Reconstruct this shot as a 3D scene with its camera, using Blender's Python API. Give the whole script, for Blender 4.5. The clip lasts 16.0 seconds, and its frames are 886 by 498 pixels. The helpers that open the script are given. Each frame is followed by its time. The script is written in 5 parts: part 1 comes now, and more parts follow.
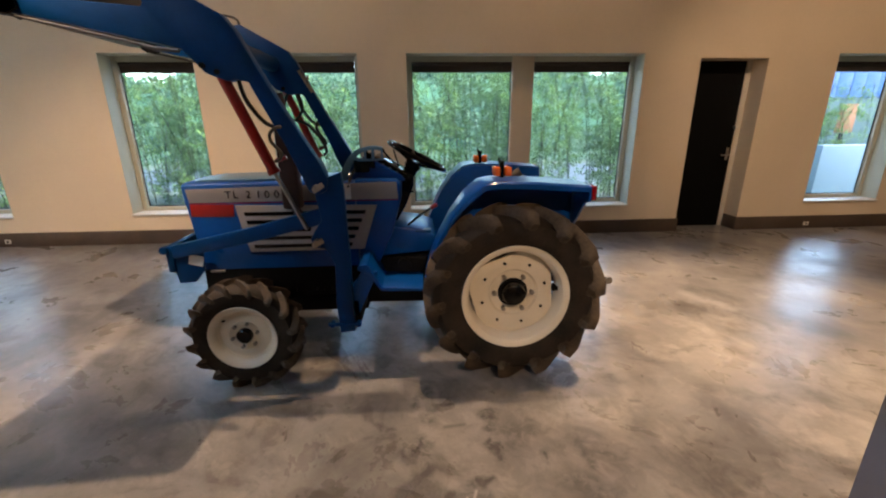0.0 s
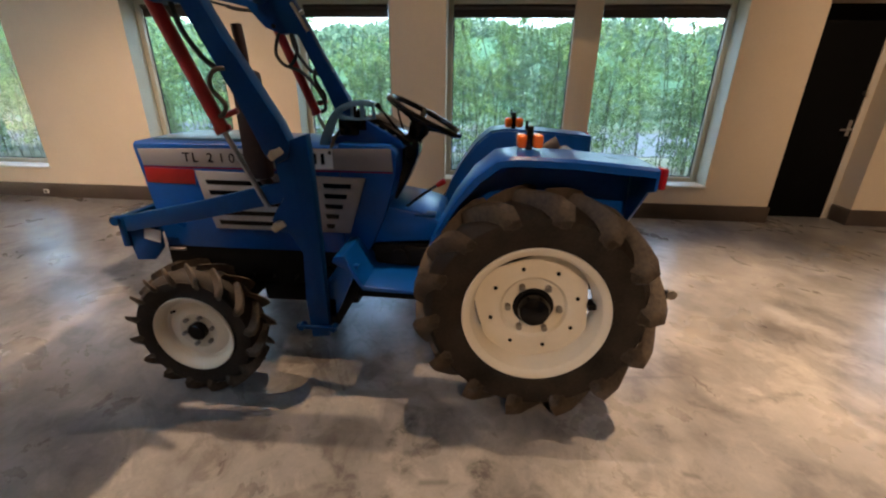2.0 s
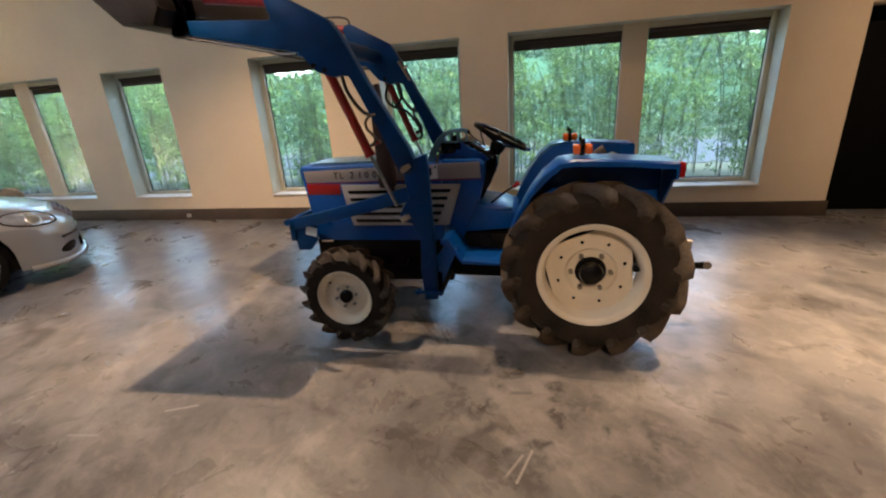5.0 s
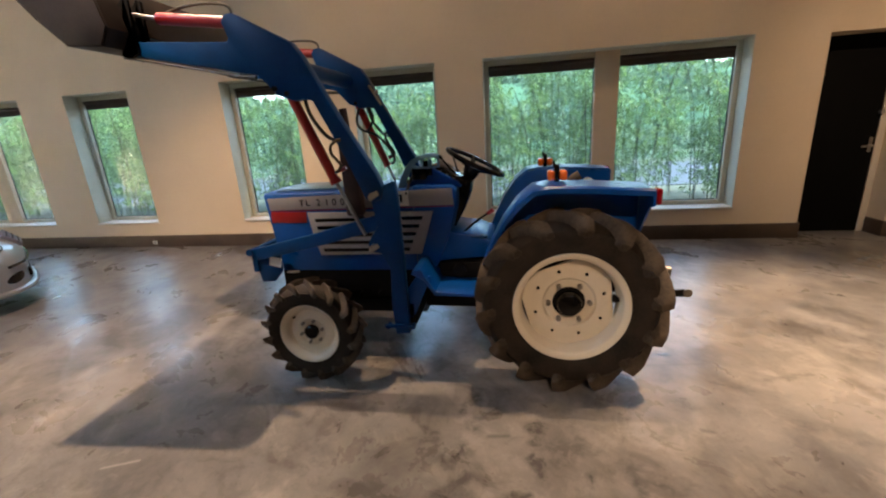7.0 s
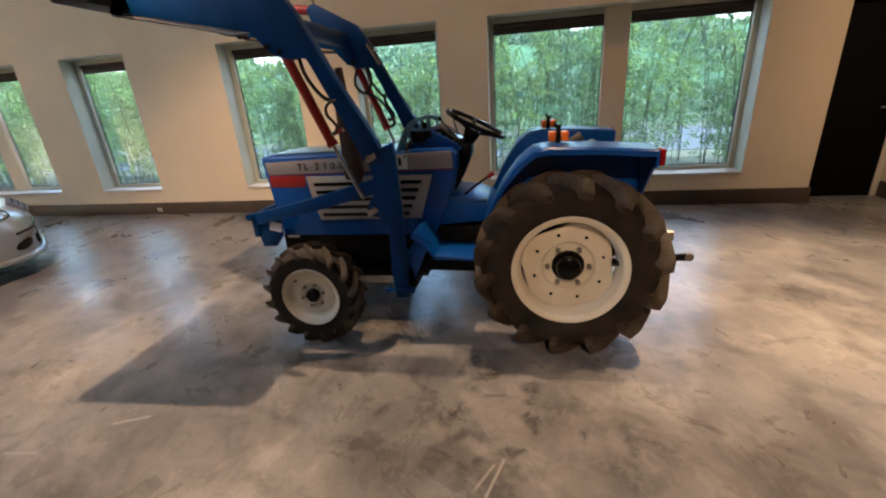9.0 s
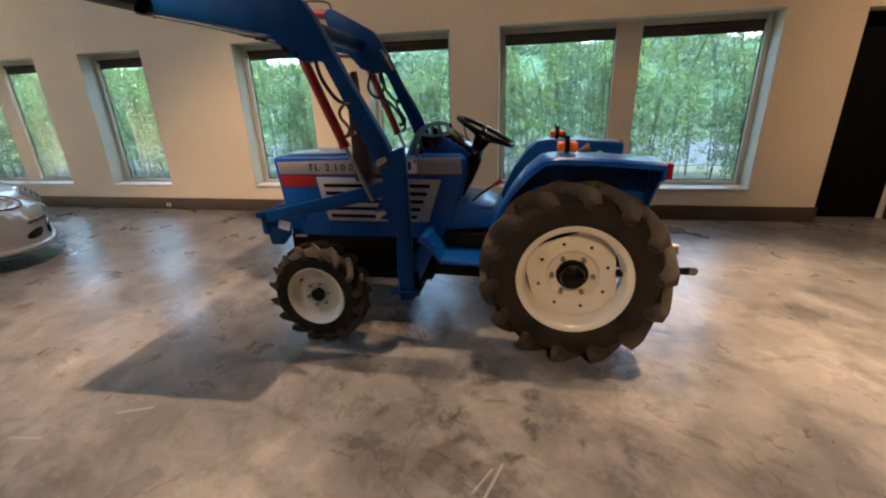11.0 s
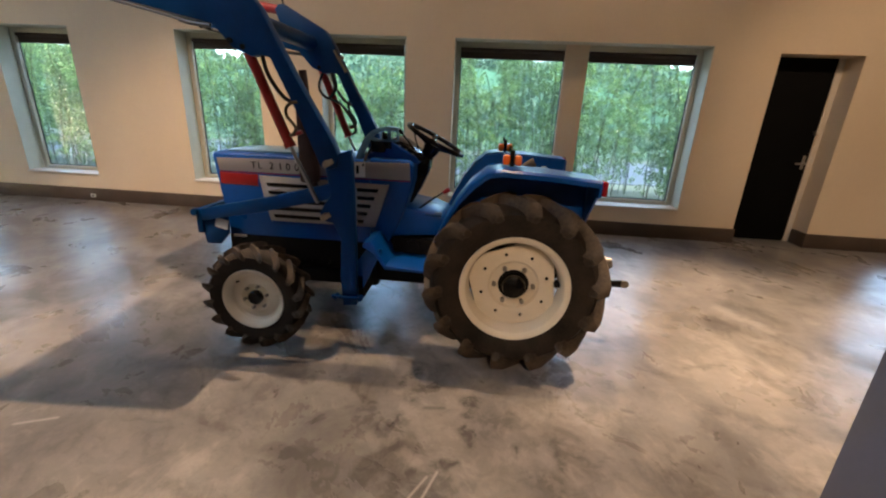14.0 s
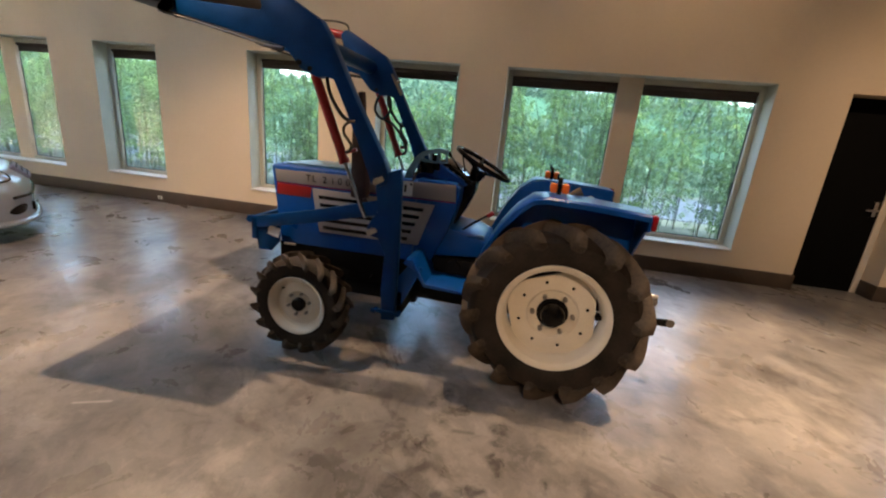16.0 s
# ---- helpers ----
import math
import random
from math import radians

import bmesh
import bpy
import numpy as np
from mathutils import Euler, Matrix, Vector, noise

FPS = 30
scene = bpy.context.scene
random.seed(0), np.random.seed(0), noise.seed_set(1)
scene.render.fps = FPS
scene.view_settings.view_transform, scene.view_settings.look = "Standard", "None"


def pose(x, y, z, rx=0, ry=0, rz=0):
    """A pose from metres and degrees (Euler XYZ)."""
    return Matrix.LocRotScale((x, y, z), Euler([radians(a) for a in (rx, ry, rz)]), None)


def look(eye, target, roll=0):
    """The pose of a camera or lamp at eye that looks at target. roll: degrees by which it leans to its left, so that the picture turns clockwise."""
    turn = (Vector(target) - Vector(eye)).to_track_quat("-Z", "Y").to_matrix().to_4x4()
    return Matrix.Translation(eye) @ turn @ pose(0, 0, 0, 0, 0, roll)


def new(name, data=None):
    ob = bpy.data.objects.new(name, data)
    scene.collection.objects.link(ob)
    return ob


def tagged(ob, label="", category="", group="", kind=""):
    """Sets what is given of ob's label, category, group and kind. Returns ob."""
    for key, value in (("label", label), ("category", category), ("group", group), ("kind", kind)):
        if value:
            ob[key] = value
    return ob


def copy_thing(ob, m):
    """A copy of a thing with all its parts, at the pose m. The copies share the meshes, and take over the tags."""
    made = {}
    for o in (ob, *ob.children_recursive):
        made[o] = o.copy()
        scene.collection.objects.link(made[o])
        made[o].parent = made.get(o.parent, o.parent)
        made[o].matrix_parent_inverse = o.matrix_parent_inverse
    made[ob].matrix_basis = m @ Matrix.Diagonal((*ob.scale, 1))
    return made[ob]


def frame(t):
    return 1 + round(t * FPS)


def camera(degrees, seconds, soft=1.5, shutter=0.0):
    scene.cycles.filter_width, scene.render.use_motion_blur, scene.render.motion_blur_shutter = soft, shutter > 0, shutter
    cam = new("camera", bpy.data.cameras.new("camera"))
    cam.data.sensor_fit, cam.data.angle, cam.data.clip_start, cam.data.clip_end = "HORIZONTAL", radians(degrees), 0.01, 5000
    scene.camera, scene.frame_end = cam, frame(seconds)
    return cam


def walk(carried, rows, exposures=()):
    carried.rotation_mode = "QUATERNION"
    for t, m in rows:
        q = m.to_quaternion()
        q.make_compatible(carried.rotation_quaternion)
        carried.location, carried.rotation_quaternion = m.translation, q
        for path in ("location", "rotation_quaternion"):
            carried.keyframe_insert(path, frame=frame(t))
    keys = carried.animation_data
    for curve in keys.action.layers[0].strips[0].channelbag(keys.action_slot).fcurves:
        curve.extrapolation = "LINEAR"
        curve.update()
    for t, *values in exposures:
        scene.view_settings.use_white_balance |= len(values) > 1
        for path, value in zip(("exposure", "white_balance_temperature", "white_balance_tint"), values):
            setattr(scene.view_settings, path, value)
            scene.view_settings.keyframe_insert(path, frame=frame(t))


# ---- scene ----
cam = camera(94.1, 16.0, 2.15)
PATH = [
    (0, (-0.501, 0.183, 1.415), (-0.39, 2.091, 0.827), -0.5),
    (0.5, (-0.488, 0.398, 1.417), (-0.33, 2.302, 0.824), -0.0),
    (1, (-0.411, 0.574, 1.415), (-0.288, 2.482, 0.827), 0.3),
    (1.5, (-0.265, 0.75, 1.406), (-0.298, 2.637, 0.746), 1.2),
    (2, (-0.249, 0.765, 1.36), (-0.393, 2.615, 0.615), 0.8),
    (2.5, (-0.288, 0.539, 1.388), (-0.545, 2.399, 0.699), 1.2),
    (3, (-0.318, 0.322, 1.419), (-0.776, 2.166, 0.795), 3.3),
    (3.5, (-0.246, 0.172, 1.413), (-0.861, 1.96, 0.765), 3.4),
    (4, (-0.137, 0.076, 1.375), (-0.743, 1.857, 0.696), 1.4),
    (4.5, (-0.185, 0.045, 1.399), (-0.834, 1.821, 0.747), -2.3),
    (5, (-0.311, 0.048, 1.418), (-0.731, 1.892, 0.767), -3.7),
    (5.2, (-0.327, 0.055, 1.409), (-0.629, 1.928, 0.774), -2.6),
    (7.3, (-0.271, 0.201, 1.423), (-0.611, 2.092, 0.867), -3.6),
    (7.5, (-0.271, 0.198, 1.41), (-0.613, 2.081, 0.828), -2.6),
    (8, (-0.264, 0.191, 1.41), (-0.646, 2.053, 0.788), -1.9),
    (8.5, (-0.276, 0.196, 1.4), (-0.693, 2.035, 0.733), -3.3),
    (9, (-0.236, 0.204, 1.393), (-0.605, 2.04, 0.693), -4.0),
    (9.2, (-0.224, 0.209, 1.395), (-0.556, 2.055, 0.702), -3.6),
    (11.3, (-0.249, 0.17, 1.393), (-0.646, 2.016, 0.733), -1.4),
    (11.5, (-0.244, 0.169, 1.404), (-0.646, 2.022, 0.768), -1.1),
    (12, (-0.242, 0.172, 1.4), (-0.619, 2.038, 0.787), -0.5),
    (12.5, (-0.226, 0.158, 1.411), (-0.541, 2.036, 0.801), 1.1),
    (13, (-0.224, 0.164, 1.401), (-0.482, 2.047, 0.776), 1.8),
    (13.5, (-0.187, 0.167, 1.391), (-0.366, 2.054, 0.751), 1.4),
    (14, (-0.211, 0.174, 1.396), (-0.366, 2.063, 0.756), 2.6),
    (14.5, (-0.221, 0.178, 1.386), (-0.396, 2.075, 0.776), 4.6),
    (15, (-0.239, 0.16, 1.406), (-0.497, 2.063, 0.846), 5.4),
    (15.5, (-0.278, 0.139, 1.406), (-0.627, 2.035, 0.873), 5.5),
    (16, (-0.233, 0.153, 1.396), (-0.574, 2.045, 0.846), 5.3),
]
walk(cam, [(t, look(eye, target, roll)) for t, eye, target, roll in PATH], [(0.0, 3.42)])
from mathutils.bvhtree import BVHTree


# ---- world and light ----
world = bpy.data.worlds.new("sky_world")
scene.world = world
world.use_nodes = True
wn = world.node_tree.nodes
sky = wn.new("ShaderNodeTexSky")
sky.sky_type, sky.sun_disc = "NISHITA", False
sky.sun_elevation, sky.sun_rotation = radians(44), radians(95)
sky.air_density, sky.dust_density, sky.ozone_density = 1.0, 1.0, 1.2
wn["Background"].inputs["Strength"].default_value = 0.15
world.node_tree.links.new(sky.outputs["Color"], wn["Background"].inputs["Color"])

sun = new("sun", bpy.data.lights.new("sun", "SUN"))
sun.data.energy, sun.data.angle, sun.data.color = 1.7, radians(12), (1.0, 0.95, 0.87)
SUN_FROM = Vector((math.sin(radians(95)) * math.cos(radians(44)), math.cos(radians(95)) * math.cos(radians(44)), math.sin(radians(44))))
sun.matrix_world = look(SUN_FROM * 50, (0, 0, 0))

CEILING = 5.2
LAMP_Z = 5.0
WARM = (1.0, 0.685, 0.445)


def spot_light(x, y, watts, aim=(0.0, 0.0), cone=70, blend=0.8):
    """The light of one ceiling spot, aimed at the floor that far off its foot."""
    ob = new("downlight_beam", bpy.data.lights.new("downlight_beam", "SPOT"))
    ob.data.energy, ob.data.color = watts, WARM
    ob.data.spot_size, ob.data.spot_blend, ob.data.shadow_soft_size = radians(cone), blend, 0.025
    ob.matrix_world = look((x, y, LAMP_Z), (x + aim[0], y + aim[1], 0))
    return ob


# x, y, watts, aim off the foot, cone: over the tractor's row, along the wall, and behind the camera
LAMPS = [(-9.0, 2.9, 5, (0, 0), 70), (-3.26, 2.80, 126, (0.85, -2.3), 65), (-0.195, 3.01, 58, (0.32, -0.90), 54), (1.8, 2.85, 240, (0.10, -0.15), 48), (5.2, 2.92, 28, (0, 0), 70),
         (-8.2, 3.9, 2.5, (0, 1.6), 80), (-1.8, 3.9, 9, (0, 1.6), 80), (1.2, 3.9, 10, (0, 1.6), 80),
         (-2.70, 0.80, 108, (-0.80, 3.2), 57), (3.0, 0.36, 56, (2.1, 6.4), 52),
         (0.7, -4.2, 80, (-0.66, 7.15), 15)]
for lx, ly, lw, la, lc in LAMPS:
    spot_light(lx, ly, lw, la, lc).data.shadow_soft_size = 0.2 if ly > 3.5 else 0.025

# unseen glazed rooflight, added so that blue sky light fills the hall's floor
FILL_ROOFLIGHT = (-8.6, -3.5, -2.5, 1.5)

# ---- materials ----


def material(name, color, rough=0.5, metal=0.0, vary=0.15, scale=6.0, fine=60.0, bump=0.05, coat=0.0, tint=None, spec=0.5, rvary=0.15):
    """A painted, cast or woven surface: two scales of colour variation, uneven gloss and fine relief."""
    m = bpy.data.materials.new(name)
    m.use_nodes = True
    n, l = m.node_tree.nodes, m.node_tree.links
    b = n["Principled BSDF"]
    b.inputs["Metallic"].default_value = metal
    b.inputs["Coat Weight"].default_value = coat
    b.inputs["Coat Roughness"].default_value = 0.12
    b.inputs["Specular IOR Level"].default_value = spec
    pos = n.new("ShaderNodeTexCoord")
    big, small = n.new("ShaderNodeTexNoise"), n.new("ShaderNodeTexNoise")
    big.inputs["Scale"].default_value, big.inputs["Detail"].default_value = scale, 6
    small.inputs["Scale"].default_value, small.inputs["Detail"].default_value = fine, 4
    l.new(pos.outputs["Object"], big.inputs["Vector"])
    l.new(pos.outputs["Object"], small.inputs["Vector"])
    mix = n.new("ShaderNodeMath")
    mix.operation = "MULTIPLY_ADD"
    mix.inputs[1].default_value = 0.35
    l.new(small.outputs["Fac"], mix.inputs[0])
    l.new(big.outputs["Fac"], mix.inputs[2])
    ramp = n.new("ShaderNodeValToRGB")
    dark = tuple(c * (1 - vary) for c in color)
    light = tint or tuple(min(1, c * (1 + vary)) for c in color)
    ramp.color_ramp.elements[0].position, ramp.color_ramp.elements[1].position = 0.42, 0.92
    ramp.color_ramp.elements[0].color, ramp.color_ramp.elements[1].color = (*dark, 1), (*light, 1)
    l.new(mix.outputs[0], ramp.inputs["Fac"])
    l.new(ramp.outputs["Color"], b.inputs["Base Color"])
    ro = n.new("ShaderNodeMapRange")
    ro.inputs["To Min"].default_value, ro.inputs["To Max"].default_value = max(0.02, rough - rvary), min(1, rough + rvary)
    l.new(big.outputs["Fac"], ro.inputs["Value"])
    l.new(ro.outputs["Result"], b.inputs["Roughness"])
    if bump:
        bp = n.new("ShaderNodeBump")
        bp.inputs["Strength"].default_value, bp.inputs["Distance"].default_value = bump, 0.01
        l.new(small.outputs["Fac"], bp.inputs["Height"])
        l.new(bp.outputs["Normal"], b.inputs["Normal"])
    return m


def concrete_material():
    """Polished, smoky concrete: grey and tan clouds, dark drag marks and pale scratches under a worn sealer."""
    m = bpy.data.materials.new("polished_concrete")
    m.use_nodes = True
    n, l = m.node_tree.nodes, m.node_tree.links
    b = n["Principled BSDF"]
    pos = n.new("ShaderNodeTexCoord")

    def cloud(scale, detail, rough, distort, stretch=(1, 1, 1), turn=0.0):
        mp, t = n.new("ShaderNodeMapping"), n.new("ShaderNodeTexNoise")
        mp.vector_type = "TEXTURE"
        mp.inputs["Scale"].default_value, mp.inputs["Rotation"].default_value = stretch, (0, 0, turn)
        t.inputs["Scale"].default_value, t.inputs["Detail"].default_value = scale, detail
        t.inputs["Roughness"].default_value, t.inputs["Distortion"].default_value = rough, distort
        l.new(pos.outputs["Object"], mp.inputs["Vector"])
        l.new(mp.outputs["Vector"], t.inputs["Vector"])
        return t.outputs["Fac"]

    def ramp(fac, stops):
        r = n.new("ShaderNodeValToRGB")
        while len(r.color_ramp.elements) < len(stops):
            r.color_ramp.elements.new(0.5)
        for e, (p, c) in zip(r.color_ramp.elements, stops):
            e.position, e.color = p, (*c, 1)
        l.new(fac, r.inputs["Fac"])
        return r.outputs["Color"]

    def mixed(kind, fac, a, c):
        x = n.new("ShaderNodeMix")
        x.data_type, x.blend_type = "RGBA", kind
        x.inputs["Factor"].default_value = fac
        l.new(a, x.inputs["A"])
        l.new(c, x.inputs["B"])
        return x.outputs["Result"]

    base = ramp(cloud(0.8, 6, 0.55, 0.2), [(0.32, (0.158, 0.153, 0.151)), (0.5, (0.214, 0.201, 0.188)), (0.68, (0.280, 0.258, 0.240))])
    smudge = ramp(cloud(2.1, 8, 0.62, 0.5, (1.15, 1.0, 1), -1.1), [(0.39, (0.58, 0.58, 0.59)), (0.47, (0.84, 0.84, 0.84)), (0.56, (1.04, 1.03, 1.02))])
    sweep = ramp(cloud(3.6, 7, 0.62, 0.3, (1.2, 1.0, 1), -0.6), [(0.36, (0.72, 0.71, 0.71)), (0.50, (0.94, 0.94, 0.94)), (0.60, (1, 1, 1))])
    worn = ramp(cloud(1.1, 4, 0.5, 0.2), [(0.44, (1, 1, 1)), (0.60, (0, 0, 0))])
    patch = ramp(cloud(6.0, 9, 0.60, 0.9, (1.15, 1.0, 1), -1.08), [(0.38, (0.64, 0.62, 0.61)), (0.445, (0.84, 0.83, 0.82)), (0.475, (0.97, 0.97, 0.97)), (0.565, (1, 1, 1)), (0.60, (1.11, 1.10, 1.08))])
    trowel = ramp(cloud(13.0, 8, 0.66, 1.0), [(0.36, (0.74, 0.73, 0.72)), (0.43, (0.95, 0.95, 0.95)), (0.56, (1, 1, 1)), (0.62, (1.07, 1.07, 1.06))])
    pale = ramp(cloud(3.4, 9, 0.62, 0.8, (1.35, 1.0, 1), -0.9), [(0.0, (0, 0, 0)), (0.555, (0, 0, 0)), (0.585, (0.030, 0.027, 0.024)), (0.66, (0.055, 0.050, 0.044))])
    col = mixed("MULTIPLY", 0.85, base, smudge)
    col = mixed("MULTIPLY", 0.8, col, sweep)
    col = mixed("MULTIPLY", 0.8, col, mixed("LIGHTEN", 0.7, patch, worn))
    col = mixed("MULTIPLY", 0.6, col, trowel)
    col = mixed("ADD", 1.0, col, pale)
    # single scuffs, tyre smears and scratches: from, to, width, weight
    geo = n.new("ShaderNodeNewGeometry")

    def vmath(op, a, c=None, out="Vector"):
        v = n.new("ShaderNodeVectorMath")
        v.operation = op
        for k, s in enumerate((a, c)):
            if s is None:
                continue
            if isinstance(s, tuple):
                v.inputs[k].default_value = s
            else:
                l.new(s, v.inputs[k])
        return v.outputs[out]

    warp_noise = n.new("ShaderNodeTexNoise")
    warp_noise.inputs["Scale"].default_value, warp_noise.inputs["Detail"].default_value = 9.0, 5
    l.new(geo.outputs["Position"], warp_noise.inputs["Vector"])
    shift = vmath("MULTIPLY", vmath("SUBTRACT", warp_noise.outputs["Color"], (0.5, 0.5, 0.5)), (0.20, 0.20, 0.0))
    smeared = vmath("ADD", geo.outputs["Position"], shift)

    def streak(where, x0, y0, x1, y1, width, weight):
        d = Vector((x1 - x0, y1 - y0, 0))
        rel = vmath("SUBTRACT", where, (x0, y0, 0.0))
        along_it = n.new("ShaderNodeMath")
        along_it.operation, along_it.use_clamp = "DIVIDE", True
        l.new(vmath("DOT_PRODUCT", rel, tuple(d), "Value"), along_it.inputs[0])
        along_it.inputs[1].default_value = d.length_squared
        foot = n.new("ShaderNodeVectorMath")
        foot.operation = "SCALE"
        foot.inputs[0].default_value = tuple(d)
        l.new(along_it.outputs[0], foot.inputs["Scale"])
        gap = vmath("LENGTH", vmath("SUBTRACT", rel, foot.outputs[0]), None, "Value")
        mr = n.new("ShaderNodeMapRange")
        mr.interpolation_type = "SMOOTHSTEP"
        mr.inputs["From Min"].default_value, mr.inputs["From Max"].default_value = 0.0, width
        mr.inputs["To Min"].default_value, mr.inputs["To Max"].default_value = weight, 0.0
        l.new(gap, mr.inputs["Value"])
        return mr.outputs["Result"]

    def most(parts):
        total = parts[0]
        for p in parts[1:]:
            mx = n.new("ShaderNodeMath")
            mx.operation = "MAXIMUM"
            l.new(total, mx.inputs[0])
            l.new(p, mx.inputs[1])
            total = mx.outputs[0]
        return total

    def tinted(color, fac, shade):
        x = n.new("ShaderNodeMix")
        x.data_type = "RGBA"
        l.new(fac, x.inputs["Factor"])
        l.new(color, x.inputs["A"])
        x.inputs["B"].default_value = (*shade, 1)
        return x.outputs["Result"]

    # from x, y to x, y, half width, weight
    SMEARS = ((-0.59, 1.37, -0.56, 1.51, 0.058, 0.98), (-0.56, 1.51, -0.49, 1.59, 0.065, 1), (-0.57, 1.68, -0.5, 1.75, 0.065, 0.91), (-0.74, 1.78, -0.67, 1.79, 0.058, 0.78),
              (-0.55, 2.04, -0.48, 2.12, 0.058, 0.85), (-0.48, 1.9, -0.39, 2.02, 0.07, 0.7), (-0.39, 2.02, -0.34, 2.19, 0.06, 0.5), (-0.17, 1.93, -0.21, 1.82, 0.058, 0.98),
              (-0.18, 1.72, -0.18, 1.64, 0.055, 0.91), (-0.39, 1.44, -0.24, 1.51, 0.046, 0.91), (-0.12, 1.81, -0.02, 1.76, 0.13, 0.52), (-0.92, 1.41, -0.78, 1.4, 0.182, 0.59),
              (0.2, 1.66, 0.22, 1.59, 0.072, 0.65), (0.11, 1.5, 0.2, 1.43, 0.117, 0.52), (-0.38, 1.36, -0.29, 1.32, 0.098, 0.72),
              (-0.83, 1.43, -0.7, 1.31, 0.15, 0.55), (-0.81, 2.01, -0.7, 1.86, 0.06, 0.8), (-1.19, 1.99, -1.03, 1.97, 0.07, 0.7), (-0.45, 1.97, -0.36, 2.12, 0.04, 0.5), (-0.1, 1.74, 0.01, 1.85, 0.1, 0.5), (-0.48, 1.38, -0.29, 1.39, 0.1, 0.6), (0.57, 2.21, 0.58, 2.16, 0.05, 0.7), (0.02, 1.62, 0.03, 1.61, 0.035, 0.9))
    SCUFFS = ((0.51, 2.35, 0.57, 2.39, 0.055, 0.6), (0.79, 2.35, 0.89, 2.32, 0.038, 0.8), (0.54, 2.18, 0.59, 2.14, 0.07, 0.5), (1.07, 2.37, 1.34, 2.48, 0.035, 0.45),
              (1.02, 1.86, 1.04, 1.72, 0.075, 0.5), (1.26, 1.97, 1.40, 1.89, 0.06, 0.55), (1.59, 2.11, 1.64, 2.08, 0.055, 0.6), (1.60, 1.99, 1.60, 1.82, 0.06, 0.5),
              (0.66, 1.58, 0.66, 1.40, 0.05, 0.6), (0.74, 1.39, 0.86, 1.46, 0.045, 0.55), (0.77, 1.66, 0.82, 1.64, 0.042, 0.65), (1.18, 1.65, 1.23, 1.49, 0.12, 0.4),
              (0.30, 1.61, 0.34, 1.60, 0.038, 0.6), (-2.05, 0.76, -2.04, 0.94, 0.07, 0.45))
    LINES = ((0.59, 1.97, 0.63, 1.96, 0.022, 0.7), (0.46, 2.51, 0.82, 2.55, 0.020, 0.5), (-0.40, 1.84, -0.31, 1.85, 0.022, 0.6), (0.78, 1.79, 0.80, 1.79, 0.03, 0.5))
    PALE = ((-0.40, 1.33, -0.34, 1.44, 0.010, 0.6), (-0.36, 1.30, -0.30, 1.47, 0.010, 0.7), (-2.18, 1.47, -2.04, 1.53, 0.014, 0.7), (-2.54, 1.25, -2.39, 1.27, 0.013, 0.5), (-2.0, 0.80, -1.96, 0.82, 0.02, 0.6))
    ragged = n.new("ShaderNodeMapRange")
    ragged.inputs["From Min"].default_value, ragged.inputs["From Max"].default_value = 0.38, 0.58
    ragged.inputs["To Min"].default_value, ragged.inputs["To Max"].default_value = 0.30, 1.25
    l.new(cloud(19.0, 7, 0.65, 0.8), ragged.inputs["Value"])
    torn = n.new("ShaderNodeMath")
    torn.operation = "MULTIPLY"
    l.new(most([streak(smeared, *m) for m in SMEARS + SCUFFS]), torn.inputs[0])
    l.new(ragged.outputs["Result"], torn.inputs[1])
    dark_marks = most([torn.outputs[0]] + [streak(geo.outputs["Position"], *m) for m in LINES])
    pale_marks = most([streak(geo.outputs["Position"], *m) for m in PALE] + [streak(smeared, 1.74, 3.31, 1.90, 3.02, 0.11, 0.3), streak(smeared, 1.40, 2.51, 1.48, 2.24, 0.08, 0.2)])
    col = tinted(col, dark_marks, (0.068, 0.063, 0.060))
    col = tinted(col, pale_marks, (0.42, 0.39, 0.36))
    grain = ramp(cloud(90, 3, 0.6, 0), [(0.3, (0.88, 0.88, 0.88)), (0.7, (1, 1, 1))])
    col = mixed("MULTIPLY", 0.6, col, grain)
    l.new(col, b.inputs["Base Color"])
    ro = n.new("ShaderNodeMapRange")
    ro.inputs["From Min"].default_value, ro.inputs["From Max"].default_value = 0.3, 0.7
    ro.inputs["To Min"].default_value, ro.inputs["To Max"].default_value = 0.42, 0.22
    l.new(cloud(2.6, 8, 0.62, 0.5, (1.3, 1.0, 1), -1.0), ro.inputs["Value"])
    l.new(ro.outputs["Result"], b.inputs["Roughness"])
    b.inputs["Specular IOR Level"].default_value = 0.45
    bp = n.new("ShaderNodeBump")
    bp.inputs["Strength"].default_value, bp.inputs["Distance"].default_value = 0.05, 0.02
    l.new(cloud(3.0, 8, 0.6, 0.2), bp.inputs["Height"])
    l.new(bp.outputs["Normal"], b.inputs["Normal"])
    return m


def glass_material(name, tint, ior=1.45, rough=0.0):
    m = bpy.data.materials.new(name)
    m.use_nodes = True
    b = m.node_tree.nodes["Principled BSDF"]
    b.inputs["Base Color"].default_value = (*tint, 1)
    b.inputs["Transmission Weight"].default_value = 1.0
    b.inputs["Roughness"].default_value, b.inputs["IOR"].default_value = rough, ior
    return m


